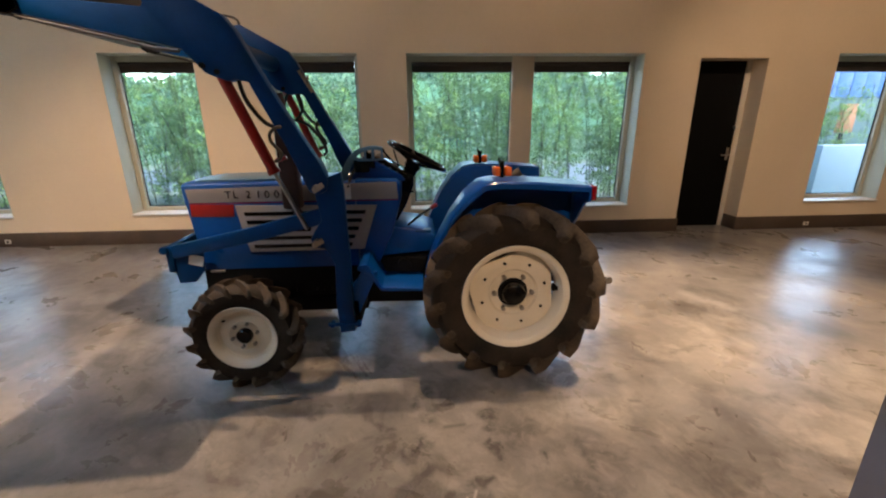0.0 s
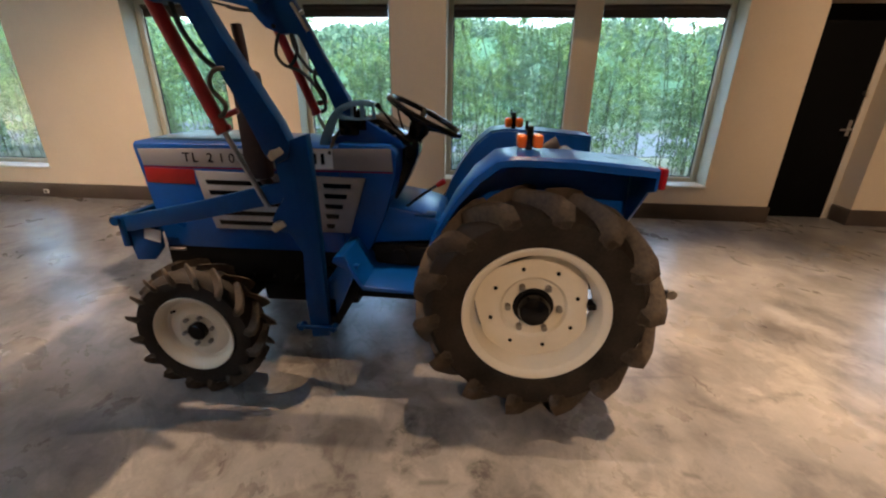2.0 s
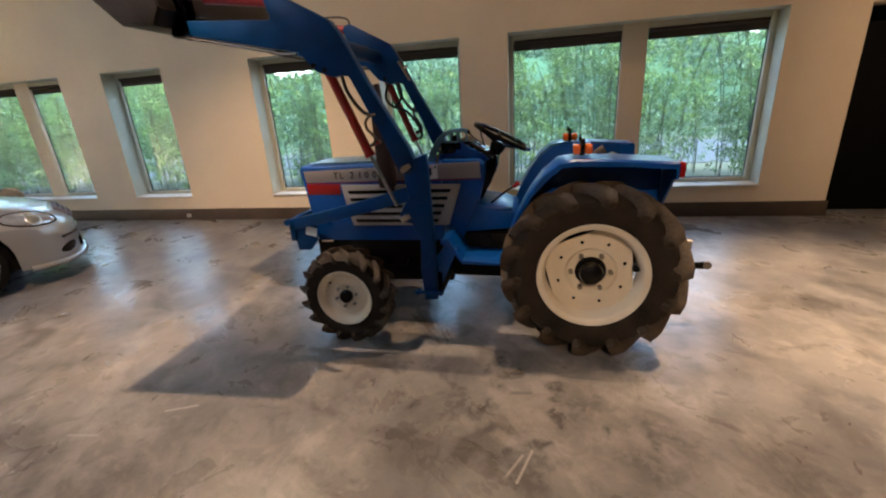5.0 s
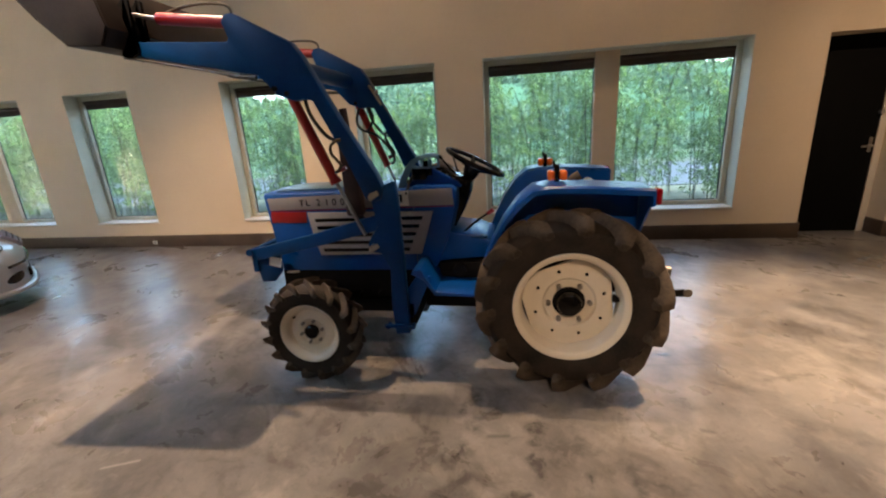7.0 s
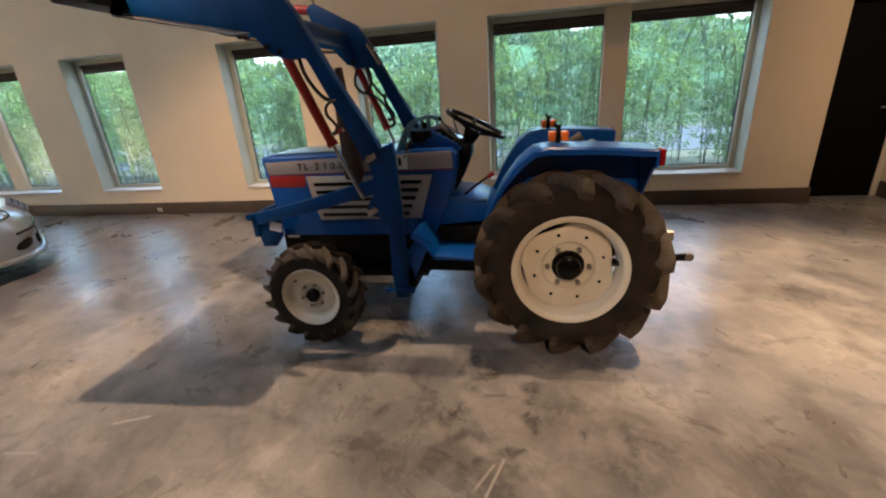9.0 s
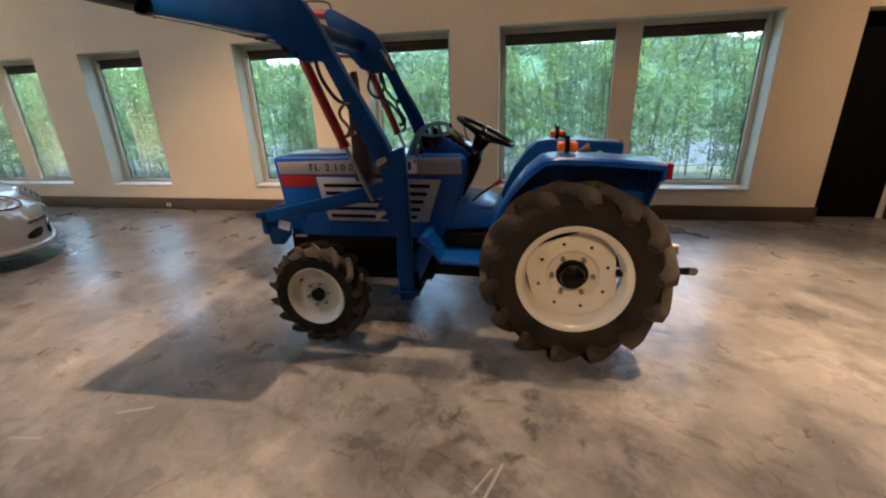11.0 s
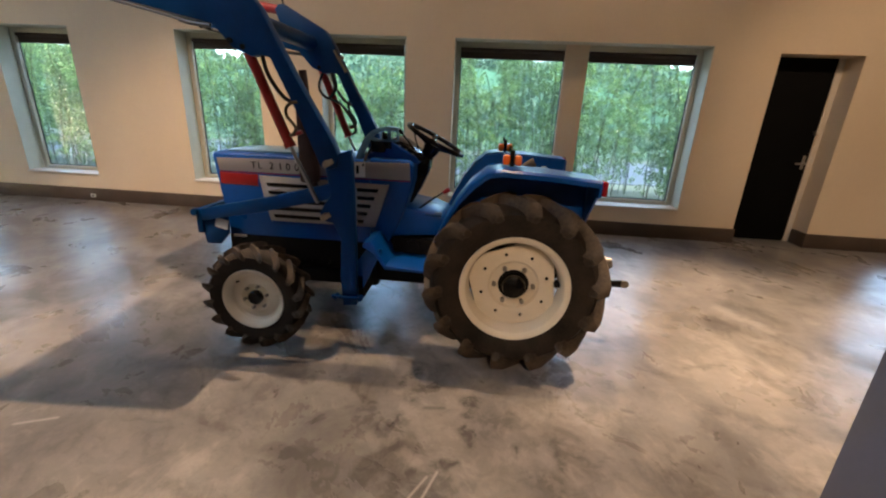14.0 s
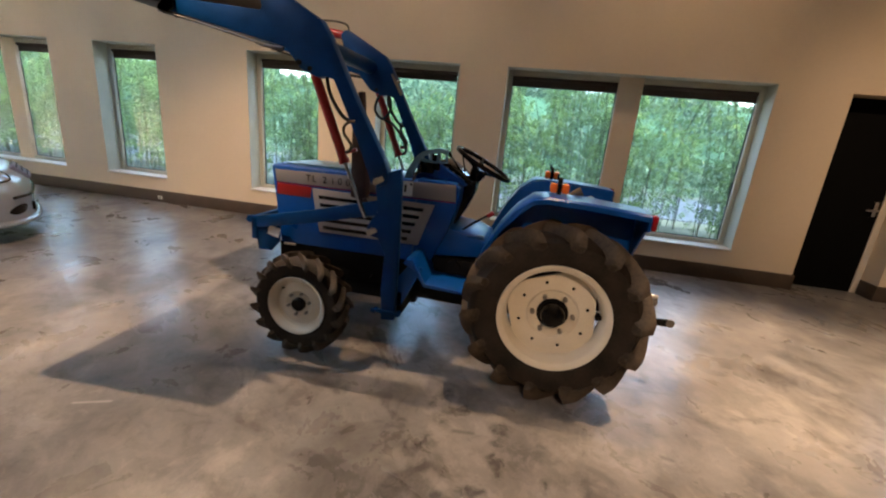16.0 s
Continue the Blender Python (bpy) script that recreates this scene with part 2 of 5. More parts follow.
def leaf_material(name, dark, light):
    m = bpy.data.materials.new(name)
    m.use_nodes = True
    n, l = m.node_tree.nodes, m.node_tree.links
    b = n["Principled BSDF"]
    geo, ramp = n.new("ShaderNodeNewGeometry"), n.new("ShaderNodeValToRGB")
    ramp.color_ramp.elements[0].color, ramp.color_ramp.elements[1].color = (*dark, 1), (*light, 1)
    l.new(geo.outputs["Random Per Island"], ramp.inputs["Fac"])
    l.new(ramp.outputs["Color"], b.inputs["Base Color"])
    b.inputs["Roughness"].default_value = 0.6
    b.inputs["Specular IOR Level"].default_value = 0.2
    tr, mx = n.new("ShaderNodeBsdfTranslucent"), n.new("ShaderNodeMixShader")
    l.new(ramp.outputs["Color"], tr.inputs["Color"])
    mx.inputs["Fac"].default_value = 0.4
    l.new(b.outputs["BSDF"], mx.inputs[1])
    l.new(tr.outputs["BSDF"], mx.inputs[2])
    l.new(mx.outputs["Shader"], n["Material Output"].inputs["Surface"])
    return m


M_FLOOR = concrete_material()
M_WALL = material("cream_plaster", (0.665, 0.540, 0.385), 0.75, vary=0.05, scale=1.2, fine=40, bump=0.04, spec=0.25)
# cream reveals and frames, greyed and greened in colour for the weak daylight
M_REVEAL = material("daylight_toned_reveal_paint", (0.46, 0.455, 0.36), 0.5, vary=0.08, scale=3, bump=0.02)
M_SILL = material("white_sill_paint", (0.66, 0.63, 0.56), 0.4, vary=0.06, scale=4, bump=0.02)
M_FRAME = material("cream_frame_paint", (0.56, 0.50, 0.41), 0.45, vary=0.06, scale=4, bump=0.02)
M_CEIL = material("ceiling_paint", (0.62, 0.58, 0.52), 0.85, vary=0.05, scale=1.0, bump=0.03)
M_BASE = material("brown_skirting", (0.065, 0.045, 0.032), 0.5, vary=0.25, scale=4)
M_BLIND = material("brown_blind_fabric", (0.050, 0.038, 0.032), 0.8, vary=0.2, scale=10, fine=220)
M_GASKET = material("black_gasket", (0.015, 0.015, 0.016), 0.6, vary=0.1)
M_DOOR = material("black_door_paint", (0.003, 0.003, 0.003), 0.7, vary=0.15, spec=0.08)
M_SLATE = material("slate_grey_paint", (0.15, 0.155, 0.20), 0.6, vary=0.06, scale=2, bump=0.03)
M_CHROME = material("satin_steel", (0.62, 0.60, 0.57), 0.32, metal=1.0, vary=0.1)
M_GLASS = glass_material("window_glass", (0.93, 1.0, 0.97))
gn, gl = M_GLASS.node_tree.nodes, M_GLASS.node_tree.links
haze_film, blend = gn.new("ShaderNodeBsdfTranslucent"), gn.new("ShaderNodeMixShader")
haze_film.inputs["Color"].default_value = (0.78, 0.92, 0.90, 1)
blend.inputs["Fac"].default_value = 0.010  # thin pale veil in the glass, put in for the outdoor haze
gl.new(gn["Principled BSDF"].outputs["BSDF"], blend.inputs[1])
gl.new(haze_film.outputs["BSDF"], blend.inputs[2])
gl.new(blend.outputs["Shader"], gn["Material Output"].inputs["Surface"])
M_BLUE = material("tractor_blue_paint", (0.0004, 0.055, 0.258), 0.33, vary=0.20, scale=5, fine=80, bump=0.03, coat=0.15, spec=0.3)
M_LOADER = material("loader_blue_paint", (0.0004, 0.034, 0.128), 0.40, vary=0.22, scale=7, fine=90, bump=0.05, coat=0.02, spec=0.14)
M_LIGHTBLUE = material("grey_blue_bracket_paint", (0.085, 0.185, 0.27), 0.4, vary=0.12, coat=0.2)
M_BAND = material("silver_grey_decal", (0.27, 0.245, 0.24), 0.38, vary=0.05, scale=3, bump=0.0)
M_GRILLE = material("pale_grille_plastic", (0.31, 0.285, 0.27), 0.36, vary=0.14, scale=8)
M_RED = material("red_paint", (0.30, 0.006, 0.005), 0.34, vary=0.15, scale=8, coat=0.2)
M_REDLENS = material("red_lens", (0.26, 0.005, 0.010), 0.15, vary=0.1, coat=0.5)
M_ORANGE = material("orange_lens", (0.75, 0.13, 0.015), 0.18, vary=0.1, coat=0.5)
M_BLACK = material("black_plastic", (0.0035, 0.0032, 0.0032), 0.18, vary=0.2, scale=12, spec=0.25, rvary=0.06)
M_IRON = material("dark_cast_iron", (0.0045, 0.0045, 0.005), 0.6, vary=0.4, scale=14, bump=0.15, spec=0.15)
M_RUST = material("sooty_exhaust_iron", (0.040, 0.018, 0.015), 0.6, metal=0.2, vary=0.35, scale=16, bump=0.1)
M_BUCKET = material("worn_bucket_steel", (0.022, 0.017, 0.016), 0.5, metal=0.2, vary=0.45, scale=6, bump=0.08)
M_TYRE = material("dusty_tyre_rubber", (0.0095, 0.0072, 0.0058), 0.68, vary=0.5, scale=7, fine=90, bump=0.2, tint=(0.034, 0.0245, 0.0175), spec=0.25)
# dust on the lugs, browned further for the light falling on them
M_LUG = material("dusty_lit_tyre_lug", (0.027, 0.0198, 0.0145), 0.66, vary=0.6, scale=9, fine=70, bump=0.3, tint=(0.108, 0.079, 0.054), spec=0.35)
M_RIM = material("cream_wheel_paint", (0.72, 0.64, 0.505), 0.34, vary=0.06, scale=6, bump=0.01, coat=0.25)
M_BOLT = material("zinc_bolts", (0.26, 0.24, 0.215), 0.42, metal=0.8, vary=0.2, scale=20)
M_BRASS = material("dull_zinc_pin", (0.40, 0.33, 0.25), 0.4, metal=0.7, vary=0.2, scale=20)
M_ROD = material("dull_rod_steel", (0.10, 0.095, 0.09), 0.45, metal=0.6, vary=0.2)
M_PISTON = material("dull_piston_steel", (0.34, 0.33, 0.32), 0.35, metal=0.9, vary=0.15, scale=20)
M_TANHOSE = material("tan_rubber_hose", (0.055, 0.036, 0.018), 0.5, vary=0.2, scale=30)
M_GRIP = material("grey_brown_grip", (0.075, 0.058, 0.045), 0.55, vary=0.2, scale=30)
M_HOSE = material("rubber_hose", (0.010, 0.010, 0.010), 0.45, vary=0.2, scale=30)
M_WHITE = material("white_label_paper", (0.75, 0.74, 0.72), 0.6, vary=0.03)
M_SEAT = material("grey_seat_vinyl", (0.10, 0.095, 0.09), 0.5, vary=0.15, scale=20)
M_SILVER = material("silver_car_paint", (0.30, 0.30, 0.295), 0.36, metal=0.5, vary=0.05, scale=2, fine=400, bump=0.0, coat=0.6)
M_ALLOY = material("alloy_wheel", (0.34, 0.335, 0.33), 0.3, metal=0.6, vary=0.08)
M_CARTYRE = material("car_tyre_rubber", (0.005, 0.005, 0.005), 0.75, vary=0.2, scale=20, spec=0.15)
M_CARLAMP = material("clear_headlight", (0.30, 0.32, 0.34), 0.10, metal=0.4, vary=0.25, scale=14, fine=40, bump=0.0, coat=1.0)
M_CARGLASS = material("dark_car_glass", (0.012, 0.015, 0.018), 0.05, vary=0.05, bump=0.0, coat=0.5)
M_CANE = material("bamboo_cane", (0.026, 0.036, 0.012), 0.7, spec=0.05, vary=0.45, scale=8)
M_LEAF = leaf_material("bamboo_leaf", (0.022, 0.075, 0.026), (0.180, 0.300, 0.085))
# far leaves and bank: bluish haze of the distance is mixed into the colour
M_LEAF2 = leaf_material("hazy_far_leaf", (0.040, 0.098, 0.054), (0.125, 0.220, 0.135))
M_BANK = material("hazy_grassy_bank", (0.042, 0.095, 0.056), 0.95, spec=0.05, vary=0.55, scale=0.25, fine=2.5, bump=0.3)
M_ROAD = material("pale_wet_concrete_road", (0.026, 0.042, 0.054), 0.75, vary=0.12, scale=0.8, fine=14, bump=0.05)
M_GROUND = material("outdoor_ground", (0.075, 0.095, 0.075), 0.95, spec=0.05, vary=0.35, scale=0.35, fine=20, bump=0.1)
M_SHED = material("blue_cladding", (0.06, 0.15, 0.36), 0.5, vary=0.12, scale=1.5)
M_SHEDBASE = material("grey_green_render", (0.10, 0.15, 0.15), 0.8, vary=0.15, scale=1.2)
M_BOARD = material("faded_orange_board", (0.30, 0.11, 0.05), 0.7, vary=0.2, scale=5)
M_CLOTH = material("brown_cloth", (0.30, 0.20, 0.12), 0.85, vary=0.25, scale=8, fine=150, bump=0.2)
M_PALE = material("pale_render", (0.20, 0.27, 0.34), 0.7, vary=0.08, scale=1.5)

# ---- mesh tools ----
PLACE = {}


def part(name, bm, mat, parent=None, label="", smooth=35):
    """Links a bmesh in world coordinates as one object, its origin at its middle, under parent."""
    bmesh.ops.recalc_face_normals(bm, faces=bm.faces[:])
    me = bpy.data.meshes.new(name)
    bm.to_mesh(me)
    bm.free()
    co = np.empty(len(me.vertices) * 3)
    me.vertices.foreach_get("co", co)
    co = co.reshape(-1, 3)
    mid = Vector(((co.min(0) + co.max(0)) / 2).tolist())
    me.transform(Matrix.Translation(-mid))
    if smooth:
        me.shade_smooth()
        me.set_sharp_from_angle(angle=radians(smooth))
    me.materials.append(mat)
    ob = new(name, me)
    ob.location = mid - (PLACE[parent.name] if parent else Vector())
    ob.parent = parent
    PLACE[ob.name] = mid
    if label:
        tagged(ob, label)
    return ob


def thing(name, at, label, category, group="", kind=""):
    ob = new(name)
    ob.location = at
    ob.empty_display_size = 0.1
    PLACE[ob.name] = Vector(at)
    return tagged(ob, label, category, group, kind)


def chamfer(bm, width, segments=2, angle=30):
    edges = [e for e in bm.edges if len(e.link_faces) == 2 and e.calc_face_angle(0) > radians(angle)]
    if width:
        bmesh.ops.bevel(bm, geom=edges, offset=width, segments=segments, affect="EDGES", profile=0.5, clamp_overlap=True)
    return bm


def box(x0, x1, y0, y1, z0, z1, r=0.0, bm=None):
    b = bmesh.new()
    bmesh.ops.create_cube(b, size=1, matrix=Matrix.Translation(((x0 + x1) / 2, (y0 + y1) / 2, (z0 + z1) / 2)) @ Matrix.Diagonal((x1 - x0, y1 - y0, z1 - z0, 1)))
    if r:
        chamfer(b, r)
    return joined(bm, b)


def joined(bm, b):
    if bm is None:
        return b
    me = bpy.data.meshes.new("tmp")
    b.to_mesh(me)
    b.free()
    bm.from_mesh(me)
    bpy.data.meshes.remove(me)
    return bm


def plate(points, y0, y1, r=0.004, bm=None):
    """A plate cut to an outline in x and z, from y0 to y1."""
    b = bmesh.new()
    lo = [b.verts.new((x, y0, z)) for x, z in points]
    hi = [b.verts.new((x, y1, z)) for x, z in points]
    b.faces.new(lo)
    b.faces.new(hi[::-1])
    for i in range(len(points)):
        j = (i + 1) % len(points)
        b.faces.new((lo[i], hi[i], hi[j], lo[j]))
    bmesh.ops.recalc_face_normals(b, faces=b.faces[:])
    if r:
        chamfer(b, r)
    return joined(bm, b)


def slab(points, z0, z1, r=0.0, bm=None):
    """A slab cut to an outline in x and y."""
    b = plate([(x, y) for x, y in points], z0, z1, r)
    bmesh.ops.transform(b, matrix=Matrix(((1, 0, 0, 0), (0, 0, 1, 0), (0, 1, 0, 0), (0, 0, 0, 1))), verts=b.verts[:])
    return joined(bm, b)


def rod(a, c, r, r2=None, n=14, bm=None):
    a, c = Vector(a), Vector(c)
    b = bmesh.new()
    q = (c - a).to_track_quat("Z", "Y").to_matrix().to_4x4()
    bmesh.ops.create_cone(b, segments=n, radius1=r, radius2=r if r2 is None else r2, depth=(c - a).length, cap_ends=True, matrix=Matrix.Translation((a + c) / 2) @ q)
    return joined(bm, b)


def curve_points(points, steps=8):
    """A smooth line through the points."""
    p = [Vector(v) for v in points]
    p = [2 * p[0] - p[1], *p, 2 * p[-1] - p[-2]]
    out = []
    for i in range(1, len(p) - 2):
        for s in range(steps):
            t = s / steps
            out.append(0.5 * (2 * p[i] + (p[i + 1] - p[i - 1]) * t + (2 * p[i - 1] - 5 * p[i] + 4 * p[i + 1] - p[i + 2]) * t**2
                              + (3 * p[i] - p[i - 1] - 3 * p[i + 1] + p[i + 2]) * t**3))
    return out + [p[-2]]


def tube(points, r, n=10, smooth=8, closed=False, bm=None):
    """A round bar along a smooth line."""
    b = bmesh.new()
    line = curve_points(points, smooth) if smooth else [Vector(v) for v in points]
    if closed:
        line = line[:-1]
    rings, side = [], None
    for i, p in enumerate(line):
        if closed:
            d = line[(i + 1) % len(line)] - line[i - 1]
        else:
            d = line[min(i + 1, len(line) - 1)] - line[max(i - 1, 0)]
        d.normalize()
        side = (side - d * side.dot(d)).normalized() if side else d.orthogonal().normalized()
        up = d.cross(side)
        rings.append([b.verts.new(p + r * (math.cos(a) * side + math.sin(a) * up)) for a in (2 * math.pi * k / n for k in range(n))])
    for i in range(len(rings) if closed else len(rings) - 1):
        a, c = rings[i], rings[(i + 1) % len(rings)]
        off = 0
        if closed and i == len(rings) - 1:
            off = min(range(n), key=lambda o: sum((a[k].co - c[(k + o) % n].co).length for k in range(n)))
        for k in range(n):
            b.faces.new((a[k], a[(k + 1) % n], c[(k + 1 + off) % n], c[(k + off) % n]))
    if not closed:
        b.faces.new(rings[0][::-1])
        b.faces.new(rings[-1])
    return joined(bm, b)


def lathe(profile, centre, axis=(0, 1, 0), n=64, closed=False, wobble=None, bm=None):
    """Turns a profile of (radius, along) round an axis through centre."""
    b = bmesh.new()
    ax = Vector(axis).normalized()
    u = ax.orthogonal().normalized() if abs(ax.y) < 0.9 else Vector((1, 0, 0))
    v = ax.cross(u)
    c = Vector(centre)
    rings = []
    for i in range(n):
        a = 2 * math.pi * i / n
        d = math.cos(a) * u + math.sin(a) * v
        rings.append([b.verts.new(c + d * (r * (wobble(a, k) if wobble else 1)) + ax * h) for k, (r, h) in enumerate(profile)])
    m = len(profile)
    for i in range(n):
        p, q = rings[i], rings[(i + 1) % n]
        for k in range(m if closed else m - 1):
            b.faces.new((p[k], p[(k + 1) % m], q[(k + 1) % m], q[k]))
    if not closed:
        for k in (0, m - 1):
            if profile[k][0] > 1e-4:
                b.faces.new([r[k] for r in rings])
    bmesh.ops.remove_doubles(b, verts=b.verts[:], dist=1e-5)
    return joined(bm, b)


# ---- the hall ----
WALL_Y = 5.33
X0, X1, Y0, OUT = -13.0, 8.0, -6.0, 5.608
TOP, SILL = 2.17, 0.375
SINGLE = [(-11.40, -10.37), (-6.39, -5.36), (-3.98, -2.965), (-2.19, -1.16), (4.617, 5.65)]
DOUBLE = [(-9.70, -7.16, -8.33, -8.06), (-0.605, 2.20, 0.67, 0.937)]
DOOR = (2.89, 3.735, 2.12)

bm = box(X0 - 0.3, X1 + 0.3, Y0 - 0.3, OUT, -0.25, 0.0)
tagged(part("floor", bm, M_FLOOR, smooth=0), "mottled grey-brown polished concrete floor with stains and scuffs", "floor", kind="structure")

holes = sorted([(a, b, SILL - 0.015, TOP) for a, b in SINGLE] + [(a, b, SILL - 0.015, TOP) for a, b, *_ in DOUBLE] + [(DOOR[0], DOOR[1], 0.0, DOOR[2])])
bm, x = bmesh.new(), X0
for a, b, lo, hi in holes:
    box(x, a, WALL_Y, OUT, 0, CEILING, bm=bm)
    if lo > 0:
        box(a, b, WALL_Y, OUT, 0, lo, bm=bm)
    box(a, b, WALL_Y, OUT, hi, CEILING, bm=bm)
    x = b
box(x, X1, WALL_Y, OUT, 0, CEILING, bm=bm)
bmesh.ops.remove_doubles(bm, verts=bm.verts[:], dist=1e-5)
tagged(part("wall_north", bm, M_WALL, smooth=0), "cream plastered wall with deep window and door recesses", "wall", kind="structure")
for name, b in (("wall_south", box(X0, X1, Y0 - 0.3, Y0, 0, CEILING)), ("wall_west", box(X0 - 0.3, X0, Y0 - 0.3, OUT, 0, CEILING)), ("wall_east", box(X1, X1 + 0.3, Y0 - 0.3, OUT, 0, CEILING))):
    tagged(part(name, b, M_WALL, smooth=0), "plain cream plastered wall of the hall", "wall", kind="structure")
# the ceiling is left open where the added rooflight sits
x0, x1, y0, y1 = FILL_ROOFLIGHT
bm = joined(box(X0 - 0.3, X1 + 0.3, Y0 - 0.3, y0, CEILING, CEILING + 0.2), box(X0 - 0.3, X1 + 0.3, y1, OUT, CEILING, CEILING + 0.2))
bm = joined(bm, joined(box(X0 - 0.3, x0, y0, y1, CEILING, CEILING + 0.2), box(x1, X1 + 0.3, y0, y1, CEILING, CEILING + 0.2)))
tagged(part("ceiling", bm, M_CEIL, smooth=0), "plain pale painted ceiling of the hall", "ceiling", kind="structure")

# skirting: runs between the door's sides, and turns into its recess
edges = [(X0, DOOR[0]), (DOOR[1], X1)]
for k, (a, b) in enumerate(edges):
    bm = box(a, b + (0.02 if k == 0 else 0), WALL_Y - 0.022, WALL_Y - 0.001, 0.0, 0.172, 0.004)
    if k == 1:
        bm = box(a - 0.02, b, WALL_Y - 0.022, WALL_Y - 0.001, 0.0, 0.172, 0.004)
        box(a - 0.02, a - 0.001, WALL_Y - 0.001, 5.56, 0.0, 0.172, 0.004, bm=bm)
    else:
        box(b + 0.001, b + 0.02, WALL_Y - 0.001, 5.56, 0.0, 0.172, 0.004, bm=bm)
    tagged(part("baseboard", bm, M_BASE), "dark brown skirting board along the cream wall", "baseboard", kind="structure")


def window_unit(name, a, b, mullion=None):
    """One recessed window: frame, panes with black gaskets, sill board and a rolled blind in each light."""
    w = thing(name, ((a + b) / 2, 5.5, SILL), "recessed cream-framed window with a rolled brown blind", "window", kind="structure")
    f0, f1, f = 5.54, 5.606, 0.058
    z0, z1 = SILL, TOP
    e = 0.003
    bm = box(a + e, a + f, f0, f1, z0, z1 - e, 0.004)
    box(b - f, b - e, f0, f1, z0, z1 - e, 0.004, bm=bm)
    box(a + f, b - f, f0, f1, z0, z0 + 0.045, 0.004, bm=bm)
    box(a + f, b - f, f0, f1, z1 - 0.065, z1 - e, 0.004, bm=bm)
    lights = [(a + f, b - f)]
    if mullion:
        part("mullion", box(mullion[0], mullion[1], f0 - 0.012, f1, z0 + 0.003, z1 - e, 0.004), M_WALL, w, "wide cream plastered mullion")
        lights = [(a + f, mullion[0]), (mullion[1], b - f)]
    part("window_frame", bm, M_REVEAL, w)
    bm = box(a + 0.0005, a + 0.004, WALL_Y + 0.001, f0 - 0.001, z0, z1 - 0.004)
    part("reveal_lining", bm, M_REVEAL, w, "window reveal in cream paint toned down for dim daylight", 0)
    part("reveal_lining", box(b - 0.004, b - 0.0005, WALL_Y + 0.001, f0 - 0.001, z0, z1 - 0.004), M_REVEAL, w, "window reveal in cream paint toned down for dim daylight", 0)
    part("reveal_lining", box(a + 0.0005, b - 0.0005, WALL_Y + 0.001, f0 - 0.001, z1 - 0.004, z1 - 0.0005), M_REVEAL, w, "window reveal in cream paint toned down for dim daylight", 0)
    part("window_sill", box(a - 0.005, b + 0.005, WALL_Y - 0.022, f0, SILL - 0.022, SILL, 0.005), M_SILL, w, "pale painted sill board")
    for p, q in lights:
        lo, hi = z0 + 0.045, z1 - 0.065
        g = 0.011
        bm = box(p, p + g, 5.580, 5.592, lo, hi)
        box(q - g, q, 5.580, 5.592, lo, hi, bm=bm)
        box(p + g, q - g, 5.580, 5.592, lo, lo + g, bm=bm)
        part("gasket", bm, M_GASKET, w, "thin black glazing gasket")
        pane = part("pane", box(p + 0.001, q - 0.001, 5.594, 5.600, lo + 0.001, hi), M_GLASS, w, smooth=0)
        pane.visible_shadow = False
        bm = rod((p + 0.012, 5.562, hi - 0.022), (q - 0.012, 5.562, hi - 0.022), 0.0215, n=18)
        box(p + 0.012, q - 0.012, 5.572, 5.576, hi - 0.105, hi - 0.001, bm=bm)
        box(p + 0.012, q - 0.012, 5.567, 5.578, hi - 0.118, hi - 0.103, 0.003, bm=bm)
        part("roller_blind", bm, M_BLIND, w, "rolled-up brown fabric blind")
    return w


n_win = 1
for a, b in SINGLE:
    window_unit(f"window_{n_win}", a, b)
    n_win += 1
for a, b, m0, m1 in DOUBLE:
    window_unit(f"window_{n_win}", a, b, (m0, m1))
    n_win += 1

# the added rooflight, out of view, a source of sky fill only
x0, x1, y0, y1 = FILL_ROOFLIGHT
w = thing(f"window_{n_win}", ((x0 + x1) / 2, (y0 + y1) / 2, CEILING), "unseen glazed rooflight added to bring sky fill into the hall", "window", kind="structure")
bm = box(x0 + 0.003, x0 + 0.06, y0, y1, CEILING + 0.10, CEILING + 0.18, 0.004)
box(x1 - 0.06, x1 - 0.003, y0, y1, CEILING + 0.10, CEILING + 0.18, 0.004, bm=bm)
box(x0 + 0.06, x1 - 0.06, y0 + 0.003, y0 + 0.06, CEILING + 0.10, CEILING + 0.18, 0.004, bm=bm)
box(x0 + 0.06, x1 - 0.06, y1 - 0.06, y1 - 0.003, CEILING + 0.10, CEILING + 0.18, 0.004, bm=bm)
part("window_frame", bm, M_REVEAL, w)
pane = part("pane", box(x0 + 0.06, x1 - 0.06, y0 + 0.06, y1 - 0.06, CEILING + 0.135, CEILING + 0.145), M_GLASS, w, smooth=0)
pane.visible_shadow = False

# the door in its recess
d = thing("door_1", ((DOOR[0] + DOOR[1]) / 2, 5.6, 0), "closed black door in a deep plastered recess", "door", kind="structure")
part("door_leaf", box(DOOR[0] + 0.001, DOOR[1] - 0.071, 5.585, 5.606, 0.002, 2.119, 0.002), M_DOOR, d)
bm = box(DOOR[1] - 0.070, DOOR[1] - 0.001, 5.575, 5.606, 0, 2.119)
part("door_frame", chamfer(bm, 0.003), M_FRAME, d, "cream painted door frame")
bm = rod((3.62, 5.585, 0.97), (3.62, 5.535, 0.97), 0.011)
rod((3.62, 5.535, 0.97), (3.51, 5.535, 0.965), 0.010, bm=bm)
box(3.602, 3.638, 5.577, 5.585, 0.90, 1.06, 0.004, bm=bm)
part("door_handle", bm, M_CHROME, d, "steel lever handle on a plate")
